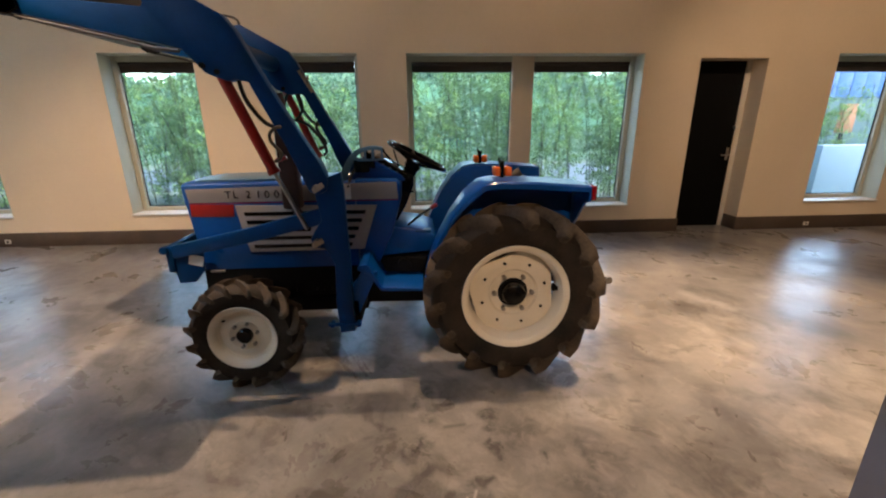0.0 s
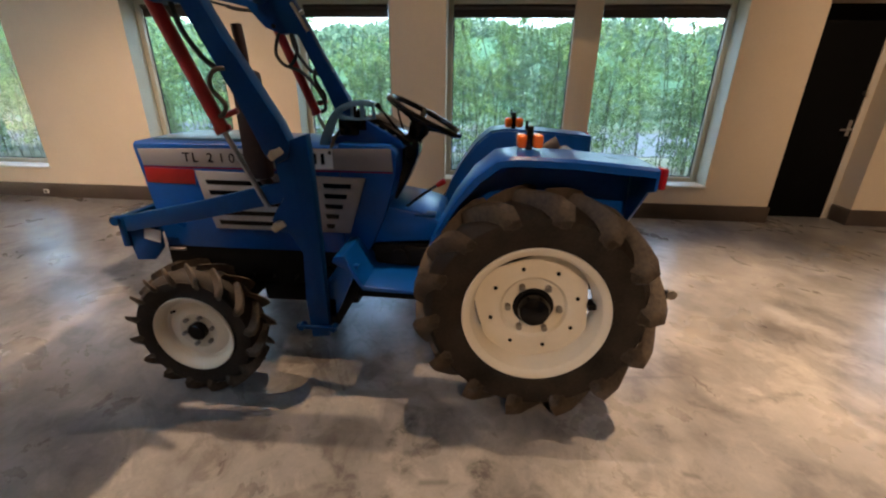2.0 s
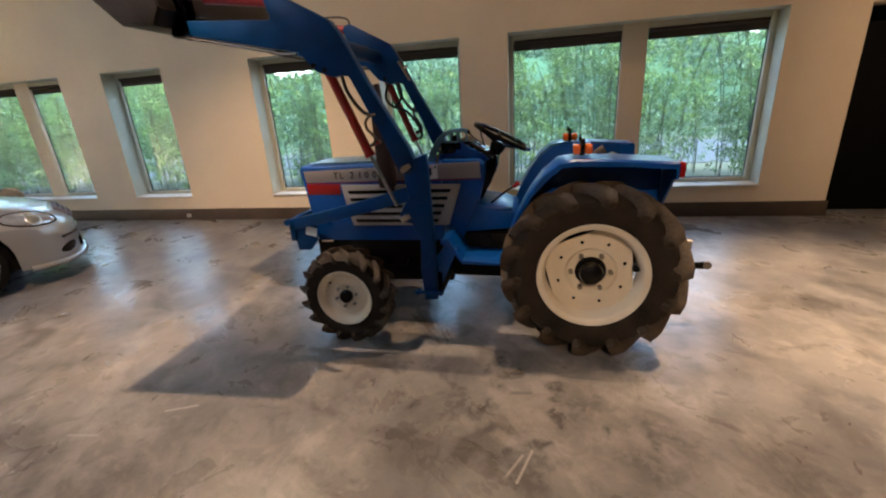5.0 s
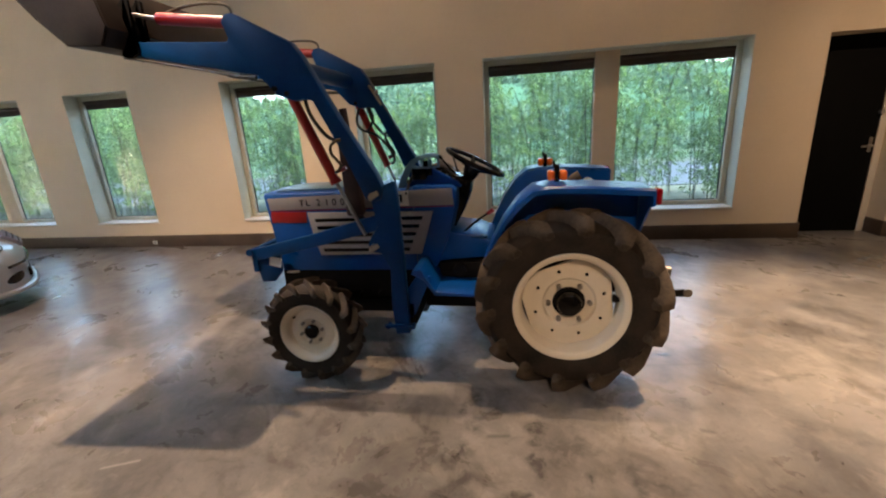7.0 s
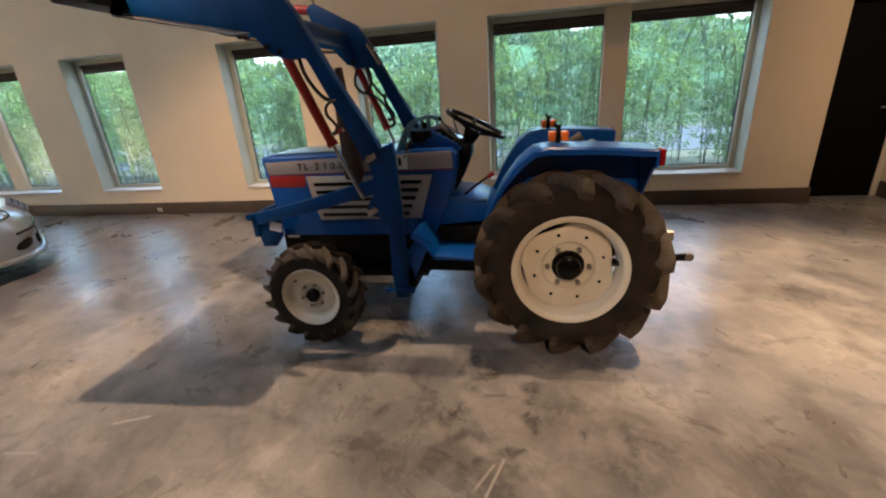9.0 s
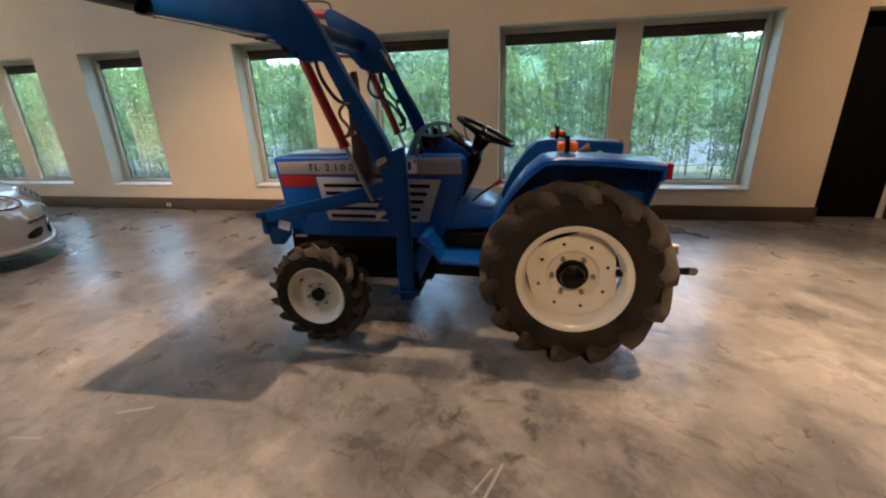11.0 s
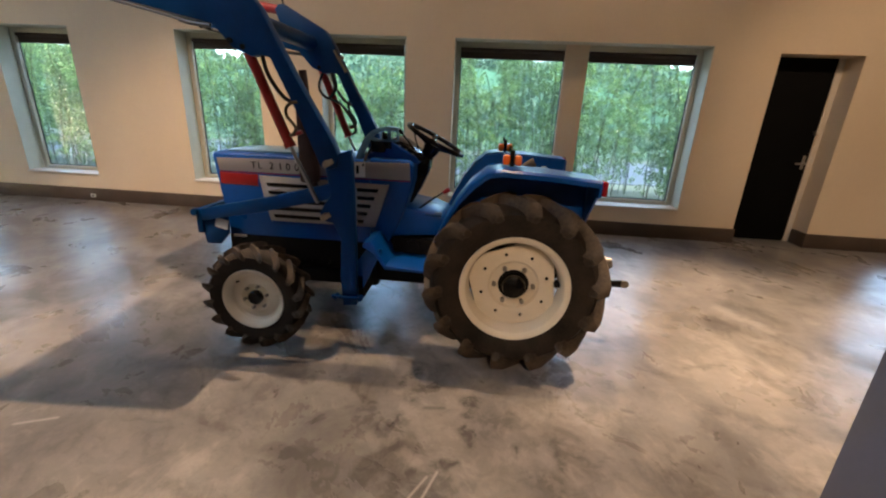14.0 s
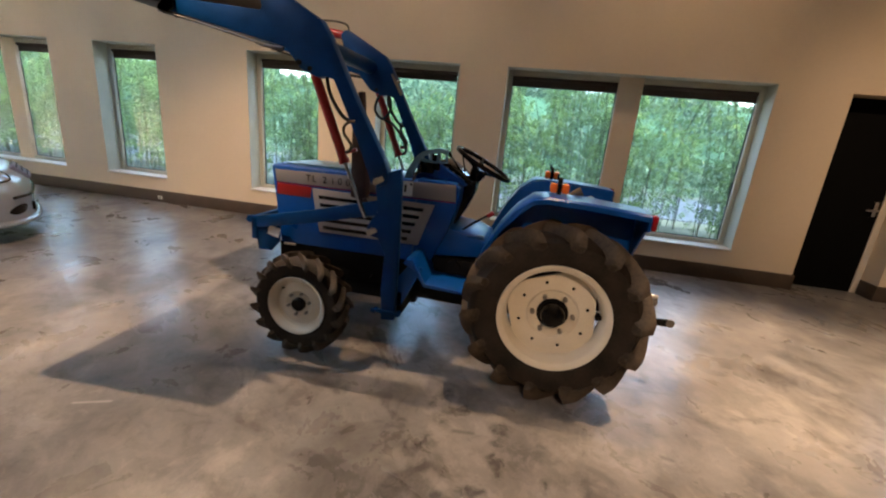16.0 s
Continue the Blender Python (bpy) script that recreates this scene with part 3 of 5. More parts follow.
part("door_lock", rod((3.655, 5.585, 1.32), (3.655, 5.55, 1.32), 0.022), M_CHROME, d, "round steel lock")

plinth = thing("display_plinth", (0.852, 0.711, 0), "tall slate-grey painted display plinth standing on the concrete floor", "plinth")
part("body", box(0.604, 1.10, 0.46, 0.962, 0.0, 1.18, 0.004), M_SLATE, plinth)
part("top_board", box(0.600, 1.104, 0.456, 0.966, 1.18, 1.20, 0.004), M_SLATE, plinth)

# small pale socket plates in the skirting
for sx, sz in ((4.71, 0.065), (-5.49, 0.07)):
    socket = thing("skirting_socket", (sx, 5.307, sz), "small pale socket plate set in the brown skirting", "socket", "skirting sockets")
    part("cover", box(sx - 0.035, sx + 0.035, 5.300, 5.308, sz - 0.025, sz + 0.025, 0.003), M_SILL, socket)
    part("port", box(sx - 0.015, sx + 0.015, 5.2985, 5.3005, sz - 0.012, sz + 0.012), M_GASKET, socket)

# ceiling downlights
for lx, ly, *_ in LAMPS:
    lamp = thing("ceiling_light", (lx, ly, CEILING), "small round recessed warm ceiling downlight", "ceiling light", "ceiling downlights")
    part("housing", lathe([(0.075, 0.0), (0.085, -0.012), (0.085, -0.10), (0.075, -0.11), (0.07, -0.02)], (lx, ly, CEILING), (0, 0, 1), 24), M_WHITE, lamp)

# ---- the tractor ----
YC = 2.83
tractor = thing("tractor", (-0.7, YC, 0), "blue compact farm tractor with a raised front loader and cream wheels", "tractor")


def mirrored(bm):
    """The same shape on the tractor's other side."""
    b = bm.copy()
    bmesh.ops.transform(b, matrix=Matrix.Translation((0, 2 * YC, 0)) @ Matrix.Diagonal((1, -1, 1, 1)), verts=b.verts[:])
    bmesh.ops.reverse_faces(b, faces=b.faces[:])
    return b


def pair(name, bm, mat, parent=None, label=""):
    other = mirrored(bm)
    return part(name, bm, mat, parent or tractor, label), part(name, other, mat, parent or tractor, label)


def lug_tyre(c, R, rim, half, count, height, sweep, slant, spin, label, fat=1.0):
    """A farm tyre: a round carcass, and two rows of slanting lugs that wrap over the shoulders as parts of their own."""
    prof = [(rim, -half * 0.72), (rim + 0.02, -half * 0.86), (rim + (R - rim) * 0.36, -half * 0.97), (rim + (R - rim) * 0.60, -half * 0.95),
            (R - height * 2.1, -half * 0.84), (R - height * 1.35, -half * 0.58), (R - height, -half * 0.2), (R - height, 0)]
    prof += [(r, -h) for r, h in prof[-2::-1]]
    tyre = part("tyre", lathe(prof + [(rim - 0.015, half * 0.6), (rim - 0.015, -half * 0.6)], c, n=96, closed=True), M_TYRE, tractor, label, 40)
    base = np.array([(0.0, R - height), (0.25, R - height), (0.60, R - height * 1.4), (0.86, R - height * 2.1), (0.97, rim + (R - rim) * 0.60), (0.99, rim + (R - rim) * 0.36)])
    for side in (-1, 1):
        b = bmesh.new()
        rows = []
        # along the lug: how far it goes round, across, up, its half width and its height
        for f, y, r, wid, top in ((0.0, -0.05, R - height, 0.019, 1.0), (0.25, 0.22, R - height, 0.020, 1.0), (0.5, 0.48, R - height * 1.1, 0.022, 1.08), (0.75, 0.74, R - height * 1.35, 0.026, 1.25),
                                  (0.93, 0.92, R - height * 1.75, 0.030, 1.30), (1.0, 1.00, R - height * 2.45, 0.030, 0.80), (1.03, 0.985, rim + (R - rim) * 0.56, 0.024, 0.25), (1.04, 0.97, rim + (R - rim) * 0.46, 0.015, -0.04)):
            ang = slant * sweep * (1 - min(f, 1.0)) ** 0.85
            k = R / 0.503
            w = wid * fat * k / R
            lean = 0.55 * max(0.0, (y - 0.55) / 0.45)
            ring = []
            skew = 0.22 * max(0.0, (y - 0.3) / 0.7)
            for da, lift in ((-w * 1.10, -0.12), (-w * 1.0, 1.0 + 0.4 * skew), (w * 0.5, 0.96), (w * 1.35, 0.50 - skew), (w * 2.2, -0.12)):
                h = height * (top * lift if lift > 0 else lift)
                rr = r + h * math.cos(lean)
                yy = half * y + h * math.sin(lean) * 0.9
                ring.append(b.verts.new((rr * math.cos(ang + da), side * yy, rr * math.sin(ang + da))))
            rows.append(ring)
        for p, q in zip(rows, rows[1:]):
            for m in range(5):
                b.faces.new((p[m], p[(m + 1) % 5], q[(m + 1) % 5], q[m]))
        b.faces.new(rows[0])
        b.faces.new(rows[-1][::-1])
        bmesh.ops.recalc_face_normals(b, faces=b.faces[:])
        bmesh.ops.bevel(b, geom=[e for e in b.edges if e.calc_face_angle(0) > radians(50)], offset=0.0028 * R / 0.503, segments=2, affect="EDGES", clamp_overlap=True)
        me = bpy.data.meshes.new("lug")
        b.to_mesh(me)
        b.free()
        me.shade_smooth()
        me.set_sharp_from_angle(angle=radians(48))
        me.materials.append(M_LUG)
        for i in range(count):
            lug = new("lug", me)
            lug.parent = tyre
            lug.location = Vector(c) - PLACE[tyre.name]
            lug.rotation_euler = (0, -(2 * math.pi * (i + (0.5 if side > 0 else 0)) / count + spin), 0)
    return tyre


def ring_of(fn, count, start=0.0):
    for i in range(count):
        a = start + 2 * math.pi * i / count
        fn(i, math.cos(a), math.sin(a))


def rear_wheel(y, out, spin):
    """out: -1 for the side that faces the camera, +1 for the far one."""
    c = (0.012, y, 0.499)
    wheel = part("wheel", lathe([(0.10, 0.005 * out), (0.10, -0.09 * out), (0.06, -0.10 * out)], c, n=24), M_IRON, tractor, "rear wheel on its axle")
    lug_tyre(c, 0.504, 0.283, 0.114, 14, 0.045, 0.38, 1 if out < 0 else -1, spin, "dusty black rear farm tyre with deep lugs", 0.88)
    w = 0.100 * out
    prof = [(0.295, w * 1.02), (0.297, w * 0.94), (0.286, w * 0.86), (0.274, w * 0.80), (0.271, w * 0.45), (0.268, w * 0.1), (0.268, -w * 0.6), (0.288, -w * 0.95),
            (0.280, -w), (0.256, -w * 0.6), (0.245, -w * 0.2), (0.245, w * 0.16), (0.251, w * 0.45), (0.263, w * 0.86), (0.282, w * 1.0)]
    part("rim", lathe(prof, c, n=80, closed=True), M_RIM, wheel, "cream painted steel rim")

    def lobes(a, k):
        if k not in (0, 9, 10):
            return 1.0
        cut = 1.0
        for mid, depth in ((110, 0.88), (196, 0.945), (5, 0.90), (285, 0.975)):
            c = math.cos(a + radians(mid))
            if c > 0.5:
                cut = min(cut, depth / c)
        return cut

    f = out
    disc = [(0.2445, 0.010 * f), (0.208, 0.018 * f), (0.163, 0.024 * f), (0.140, 0.022 * f), (0.128, 0.010 * f), (0.085, 0.008 * f), (0.085, -0.008 * f), (0.125, -0.008 * f),
            (0.163, 0.010 * f), (0.208, 0.004 * f), (0.2445, -0.004 * f)]
    part("disc", lathe(disc, c, n=80, closed=True, wobble=lobes), M_RIM, wheel, "dished cream wheel disc")
    hub = part("hub_cap", lathe([(0.065, 0.0 * f), (0.065, 0.048 * f), (0.059, 0.064 * f), (0.038, 0.075 * f), (0.0, 0.079 * f)], c, n=32), M_BLACK, wheel, "round black hub cap")

    def nut(i, ca, sa):
        part("wheel_nut", rod((c[0] + 0.106 * ca, y + 0.004 * f, c[2] + 0.106 * sa), (c[0] + 0.106 * ca, y + 0.034 * f, c[2] + 0.106 * sa), 0.013, n=6), M_BOLT, wheel)

    def hole(i, ca, sa):
        part("bolt_hole", rod((c[0] + 0.182 * ca, y + 0.016 * f, c[2] + 0.182 * sa), (c[0] + 0.182 * ca, y + 0.0255 * f, c[2] + 0.182 * sa), 0.0085, n=10), M_BLACK, wheel, "dark bolt hole")

    ring_of(nut, 6, 0.0)
    ring_of(hole, 8, 0.3)
    a = 0.10
    ca, sa = math.cos(a), math.sin(a)
    b = box(-0.025, 0.025, -0.03, 0.03, -0.012, 0.012, 0.003)
    bmesh.ops.transform(b, matrix=Matrix.Translation((c[0] + 0.243 * ca, y + 0.010 * f, c[2] + 0.243 * sa)) @ Matrix.Rotation(-a, 4, "Y"), verts=b.verts[:])
    part("rim_lug", b, M_IRON, wheel)


def front_wheel(y, out, spin):
    c = (-1.467, y, 0.310)
    wheel = part("wheel", lathe([(0.06, 0.005 * out), (0.06, -0.07 * out), (0.04, -0.08 * out)], c, n=24), M_IRON, tractor, "front wheel on its axle")
    lug_tyre(c, 0.314, 0.173, 0.082, 16, 0.027, 0.36, 1 if out < 0 else -1, spin, "dusty black front farm tyre with deep lugs", 0.66)
    w = 0.076 * out
    prof = [(0.182, w * 1.03), (0.184, w * 0.94), (0.175, w * 0.84), (0.163, w * 0.74), (0.158, w * 0.3), (0.155, -w * 0.6), (0.178, -w * 0.95), (0.172, -w),
            (0.148, -w * 0.6), (0.148, w * 0.2), (0.154, w * 0.7), (0.171, w * 0.98)]
    part("rim", lathe(prof, c, n=64, closed=True), M_RIM, wheel, "cream painted steel rim")
    f = out
    disc = [(0.155, 0.035 * f), (0.135, 0.026 * f), (0.110, 0.036 * f), (0.085, 0.040 * f), (0.070, 0.030 * f), (0.035, 0.030 * f), (0.035, 0.014 * f), (0.135, 0.012 * f), (0.155, 0.02 * f)]
    part("disc", lathe(disc, c, n=64, closed=True), M_RIM, wheel, "dished cream wheel disc")
    part("hub_cap", lathe([(0.042, 0.016 * f), (0.042, 0.055 * f), (0.034, 0.062 * f), (0.0, 0.064 * f)], c, n=28), M_BLACK, wheel, "round black hub cap")

    def nut(i, ca, sa):
        part("wheel_nut", rod((c[0] + 0.070 * ca, y + 0.028 * f, c[2] + 0.070 * sa), (c[0] + 0.070 * ca, y + 0.050 * f, c[2] + 0.070 * sa), 0.010, n=6), M_BOLT, wheel)

    ring_of(nut, 6, 0.25)
    part("valve", rod((c[0] - 0.10, y + 0.02 * f, c[2] + 0.085), (c[0] - 0.105, y + 0.045 * f, c[2] + 0.09), 0.006, n=8), M_BLACK, wheel)


rear_wheel(2.312, -1, 0.05)
rear_wheel(2 * YC - 2.312, 1, 0.2)
front_wheel(2.300, -1, 0.1)
front_wheel(2 * YC - 2.300, 1, 0.3)

# chassis, engine and transmission
part("front_axle", box(-1.52, -1.39, 2.36, 2 * YC - 2.36, 0.28, 0.38, 0.02), M_IRON, tractor, "dark front axle beam")
bm = rod((-1.467, 2.36, 0.310), (-1.467, 2.48, 0.310), 0.052)
box(-1.50, -1.41, 2.42, 2.50, 0.26, 0.50, 0.015, bm=bm)
pair("steering_knuckle", bm, M_IRON)
engine = part("engine", box(-1.62, -0.86, 2.66, 3.00, 0.36, 0.62, 0.02), M_IRON, tractor, "dark engine block below the hood")
for k in range(6):
    part("rib", box(-1.55 + 0.11 * k, -1.50 + 0.11 * k, 2.63, 2.66, 0.40, 0.58, 0.006), M_IRON, engine)
part("pulley", rod((-1.2, 2.60, 0.44), (-1.2, 2.68, 0.44), 0.055), M_IRON, engine)
part("filter", rod((-0.98, 2.58, 0.46), (-0.98, 2.68, 0.46), 0.045), M_IRON, engine)
pair("frame_rail", box(-1.80, -0.90, 2.60, 2.66, 0.44, 0.585, 0.008), M_IRON, None, "black chassis rail under the hood")
part("oil_pan", box(-1.36, -0.84, 2.66, 3.00, 0.255, 0.362, 0.02), M_IRON, tractor)
bm = plate([(-0.90, 0.36), (-0.90, 0.62), (-0.74, 0.64), (-0.43, 0.66), (-0.20, 0.62), (0.22, 0.62), (0.28, 0.55), (0.28, 0.33), (-0.2, 0.29), (-0.84, 0.30)], 2.66, 3.00, 0.02)
part("transmission", bm, M_IRON, tractor, "dark cast transmission housing")
part("rear_axle", rod((0.012, 2.36, 0.499), (0.012, 2 * YC - 2.36, 0.499), 0.085, n=24), M_IRON, tractor)
bm = plate([(-0.76, 0.63), (-0.74, 0.795), (-0.66, 0.825), (-0.50, 0.80), (-0.40, 0.76), (-0.42, 0.66)], 2.600, 3.060, 0.02)
part("floor_cover", bm, M_BLUE, tractor, "blue panel over the transmission")
bm = box(-0.73, -0.43, 2.60, 2.655, 0.52, 0.63, 0.015)
rod((-0.60, 2.56, 0.585), (-0.60, 2.62, 0.585), 0.04, bm=bm)
part("gearbox_cover", bm, M_IRON, tractor)

# hood and cowl
H0, H1 = 2.585, 2 * YC - 2.585
bm = bmesh.new()
ring = [(H0, 0.585), (H0, 1.076), (H0 + 0.004, 1.087), (H0 + 0.014, 1.094), (H0 + 0.14, 1.099), (YC, 1.100)]
ring = ring + [(2 * YC - y, z) for y, z in ring[-2::-1]]
xs = [-1.838, -1.831, -1.25, -1.0, -0.87]
rows = []
for k, x in enumerate(xs):
    s = 0.988 if k == 0 else 1.0
    rows.append([bm.verts.new((x + (0.055 * (1.1 - z) / 0.5 if k < 2 else 0.0), YC + (y - YC) * s, 0.585 + (z - 0.585) * (s if k else 0.988))) for y, z in ring])
for a, b in zip(rows, rows[1:]):
    for k in range(len(ring)):
        bm.faces.new((a[k], a[(k + 1) % len(ring)], b[(k + 1) % len(ring)], b[k]))
bm.faces.new(rows[0])
bm.faces.new(rows[-1][::-1])
hood = part("hood", chamfer(bm, 0.004, 2, 50), M_BLUE, tractor, "glossy blue engine hood")
bm = box(-1.842, -1.834, H0 + 0.05, H1 - 0.05, 0.68, 1.02, 0.003)
for k in range(7):
    box(-1.850, -1.840, H0 + 0.07, H1 - 0.07, 0.71 + 0.042 * k, 0.728 + 0.042 * k, 0.003, bm=bm)
bmesh.ops.transform(bm, matrix=Matrix.Translation((-1.834, YC, 1.05)) @ Matrix.Rotation(radians(-6.3), 4, "Y") @ Matrix.Translation((1.834, -YC, -1.05)), verts=bm.verts[:])
part("front_grille", bm, M_BLACK, hood, "black front radiator grille")
# the pale band, its red line, the red field
for side, (s0, s1) in enumerate(((H0 - 0.0025, H0 + 0.001), (H1 - 0.001, H1 + 0.0025))):
    part("band", plate([(-1.805, 0.987), (-1.815, 1.063), (-0.90, 1.084), (-0.628, 1.090), (-0.620, 0.990)], s0, s1, 0.0008), M_BAND, hood, "silver-grey side band")
    part("pinstripe", plate([(-1.803, 0.979), (-1.804, 0.984), (-0.622, 0.987), (-0.621, 0.982)], s0, s1, 0), M_REDLENS, hood, "thin red line")
    part("red_field", plate([(-1.805, 0.906), (-1.803, 0.977), (-1.560, 0.974), (-1.566, 0.903)], s0 - (0.001 if side == 0 else 0), s1 + (0.001 if side else 0), 0.0008), M_RED, hood, "bright red side reflector field")
    # louvres: a pale frame with dark slots
    y0 = H0 - 0.012 if side == 0 else H1
    y1 = y0 + 0.012
    bm = plate([(-1.552, 0.970), (-0.746, 0.957), (-0.790, 0.825), (-0.834, 0.692), (-1.498, 0.690), (-1.525, 0.80)], y0, y1, 0.003)
    louvre = part("louvre_panel", bm, M_GRILLE, hood, "pale grey louvre panel")
    yf = y0 - 0.0015 if side == 0 else y1 + 0.0015
    for k in range(5):
        z = 0.918 - 0.0487 * k
        cut = 0.062 * (0.972 - z) / 0.28
        for a, b in ((-1.515 + cut * 0.7, -1.135), (-1.10, -0.975), (-0.945, -0.811 - 0.467 * (0.918 - z))):
            part("slot", plate([(a, z + 0.0115), (b, z + 0.0105), (b - 0.006, z - 0.0105), (a + 0.006, z - 0.0105)], min(yf, yf + 0.0018), max(yf, yf + 0.0018) if side == 0 else yf + 0.0005, 0), M_BLACK, louvre, "dark open slot")
    bm = plate([(-1.0, 0.992), (-1.0, 1.078), (-0.892, 1.081), (-0.892, 0.994)], s0 - 0.0015, s1 + 0.0015, 0)
    part("logo_plate", bm, M_WHITE, hood, "small pale badge with dark strokes")
ys = H0 - 0.0042
for bx in ((-0.978, -0.966, 1.014, 1.062), (-0.945, -0.930, 1.014, 1.062)):
    part("badge_stroke", box(bx[0], bx[1], ys - 0.002, ys, bx[2], bx[3]), M_BLACK, hood)


def lettering(text, x, y, z, size, mat, parent, width=1.0):
    cu = bpy.data.curves.new("lettering", "FONT")
    cu.body, cu.size, cu.extrude, cu.space_character = text, size, 0.0008, width
    tmp = bpy.data.objects.new("tmp", cu)
    scene.collection.objects.link(tmp)
    bpy.context.view_layer.update()
    me = bpy.data.meshes.new_from_object(tmp.evaluated_get(bpy.context.evaluated_depsgraph_get()))
    bpy.data.objects.remove(tmp)
    b = bmesh.new()
    b.from_mesh(me)
    bpy.data.meshes.remove(me)
    bmesh.ops.transform(b, matrix=Matrix.Translation((x, y, z)) @ Matrix.Rotation(radians(90), 4, "X"), verts=b.verts[:])
    return part("letter", b, mat, parent, f"black character {text}", 0)


for ch, x in zip("TL2100", (-1.600, -1.556, -1.484, -1.428, -1.380, -1.326)):
    lettering(ch, x, H0 - 0.0045, 1.010, 0.060, M_BLACK, hood)
bm = plate([(-1.79, 1.088), (-1.77, 1.106), (-1.34, 1.112), (-1.33, 1.094)], YC - 0.18, YC + 0.18, 0.004)
part("hood_strip", bm, M_LIGHTBLUE, hood, "raised pale strip along the hood top")
part("fuel_cap", lathe([(0.035, 0), (0.035, 0.018), (0.028, 0.024), (0.0, 0.025)], (-0.93, YC - 0.06, 1.098), (0, 0, 1), 24), M_BLACK, hood, "black fuel cap")

# cowl and dashboard
bm = plate([(-0.868, 0.60), (-0.868, 1.108), (-0.63, 1.100), (-0.602, 1.07), (-0.607, 0.98), (-0.655, 0.80), (-0.745, 0.60)], H0, H1, 0.012)
part("cowl_side", bm, M_BLUE, tractor, "blue cowl below the dashboard")
bm = plate([(-0.95, 1.098), (-0.885, 1.130), (-0.812, 1.147), (-0.774, 1.198), (-0.757, 1.205), (-0.60, 1.118), (-0.58, 1.08), (-0.99, 1.08)], YC - 0.17, YC + 0.17, 0.01)
dash = part("dashboard_cowl", bm, M_BLUE, tractor, "blue peaked dashboard cowl")
bm = plate([(-0.782, 1.205), (-0.757, 1.222), (-0.700, 1.204), (-0.560, 1.113), (-0.55, 1.085), (-0.60, 1.10)], YC - 0.15, YC + 0.15, 0.008)
part("instrument_panel", bm, M_BLACK, dash, "black instrument panel")
for k in (-0.08, 0.0, 0.08):
    q = Vector((-0.675, YC + k, 1.172))
    nrm = Vector((0.5, 0, 0.866))
    part("gauge", lathe([(0.030, 0), (0.030, 0.010), (0.026, 0.012), (0.0, 0.009)], q, nrm, 24), M_CHROME, dash, "round chrome-ringed gauge")
bm = plate([(-0.650, 0.799), (-0.73, 0.799), (-0.665, 0.955), (-0.640, 1.082), (-0.623, 1.121), (-0.594, 1.130), (-0.527, 1.101), (-0.532, 1.034), (-0.581, 0.918)], YC - 0.085, YC + 0.085, 0.014)
for x, z in ((-0.712, 1.193), (-0.672, 1.171), (-0.632, 1.148)):
    part("panel_slit", box(x - 0.012, x + 0.012, YC - 0.1525, YC - 0.149, z - 0.018, z - 0.010), M_BAND, dash, "thin pale slit in the panel side")
part("steering_console", bm, M_BLACK, tractor, "black steering column cover")

# steering wheel
tilt = radians(27)
sc = Vector((-0.504, YC, 1.214))
sn = Vector((math.sin(tilt), 0, math.cos(tilt)))
sx = Vector((math.cos(tilt), 0, -math.sin(tilt)))
ring = [sc + 0.188 * (math.cos(a) * sx + math.sin(a) * Vector((0, 1, 0))) for a in (2 * math.pi * k / 48 for k in range(49))]
wheel = part("steering_wheel", tube(ring, 0.0145, 10, 0, True), M_BLACK, tractor, "black three-spoke steering wheel")
hubp = sc - 0.055 * sn
for a in (-0.35, 1.75, 3.85):
    e = sc + 0.183 * (math.cos(a) * sx + math.sin(a) * Vector((0, 1, 0)))
    part("spoke", tube([hubp, (hubp + e) / 2 + 0.006 * sn, e], 0.0165, 8, 6), M_BLACK, wheel)
part("wheel_hub", lathe([(0.040, -0.05), (0.052, -0.01), (0.046, 0.02), (0.0, 0.026)], hubp, sn, 28), M_BLACK, wheel)
part("steering_column", rod(hubp - 0.02 * sn, hubp - 0.20 * sn, 0.040), M_BLACK, wheel)
stalk = part("control_stalk", rod((-0.621, YC - 0.08, 1.150), (-0.713, YC - 0.08, 1.258), 0.0055), M_BLACK, tractor, "thin black control stalk with a knob")
part("knob", rod((-0.705, YC - 0.08, 1.249), (-0.722, YC - 0.08, 1.268), 0.011, 0.012), M_BLACK, stalk)
part("control_stalk", tube([(-0.60, YC + 0.02, 1.10), (-0.64, YC + 0.06, 1.20), (-0.655, YC + 0.085, 1.25)], 0.005, 8), M_BLACK, tractor, "thin black control stalk")
part("indicator_stalk", tube([(-0.59, YC - 0.08, 1.03), (-0.56, YC - 0.15, 1.015), (-0.53, YC - 0.18, 1.02)], 0.005, 8), M_BLACK, tractor)
# guard bar over the loader valve
outer = [(-0.984, 1.03), (-0.952, 1.129), (-0.905, 1.215), (-0.862, 1.258), (-0.799, 1.281), (-0.743, 1.286), (-0.702, 1.277), (-0.697, 1.210)]
inside = [(-0.712, 1.210), (-0.712, 1.260), (-0.745, 1.267), (-0.797, 1.262), (-0.842, 1.240), (-0.870, 1.205), (-0.908, 1.123), (-0.942, 1.03)]
guard = part("guard_bracket", plate(outer + inside, 2.624, 2.630, 0.002), M_LIGHTBLUE, tractor, "bent grey-blue guard bracket with open cut-outs")
part("guard_rail", plate([(-0.866, 1.212), (-0.845, 1.204), (-0.781, 1.203), (-0.7125, 1.207), (-0.7125, 1.218), (-0.781, 1.215), (-0.835, 1.220), (-0.852, 1.230)], 2.6243, 2.6297, 0.001), M_LIGHTBLUE, guard)
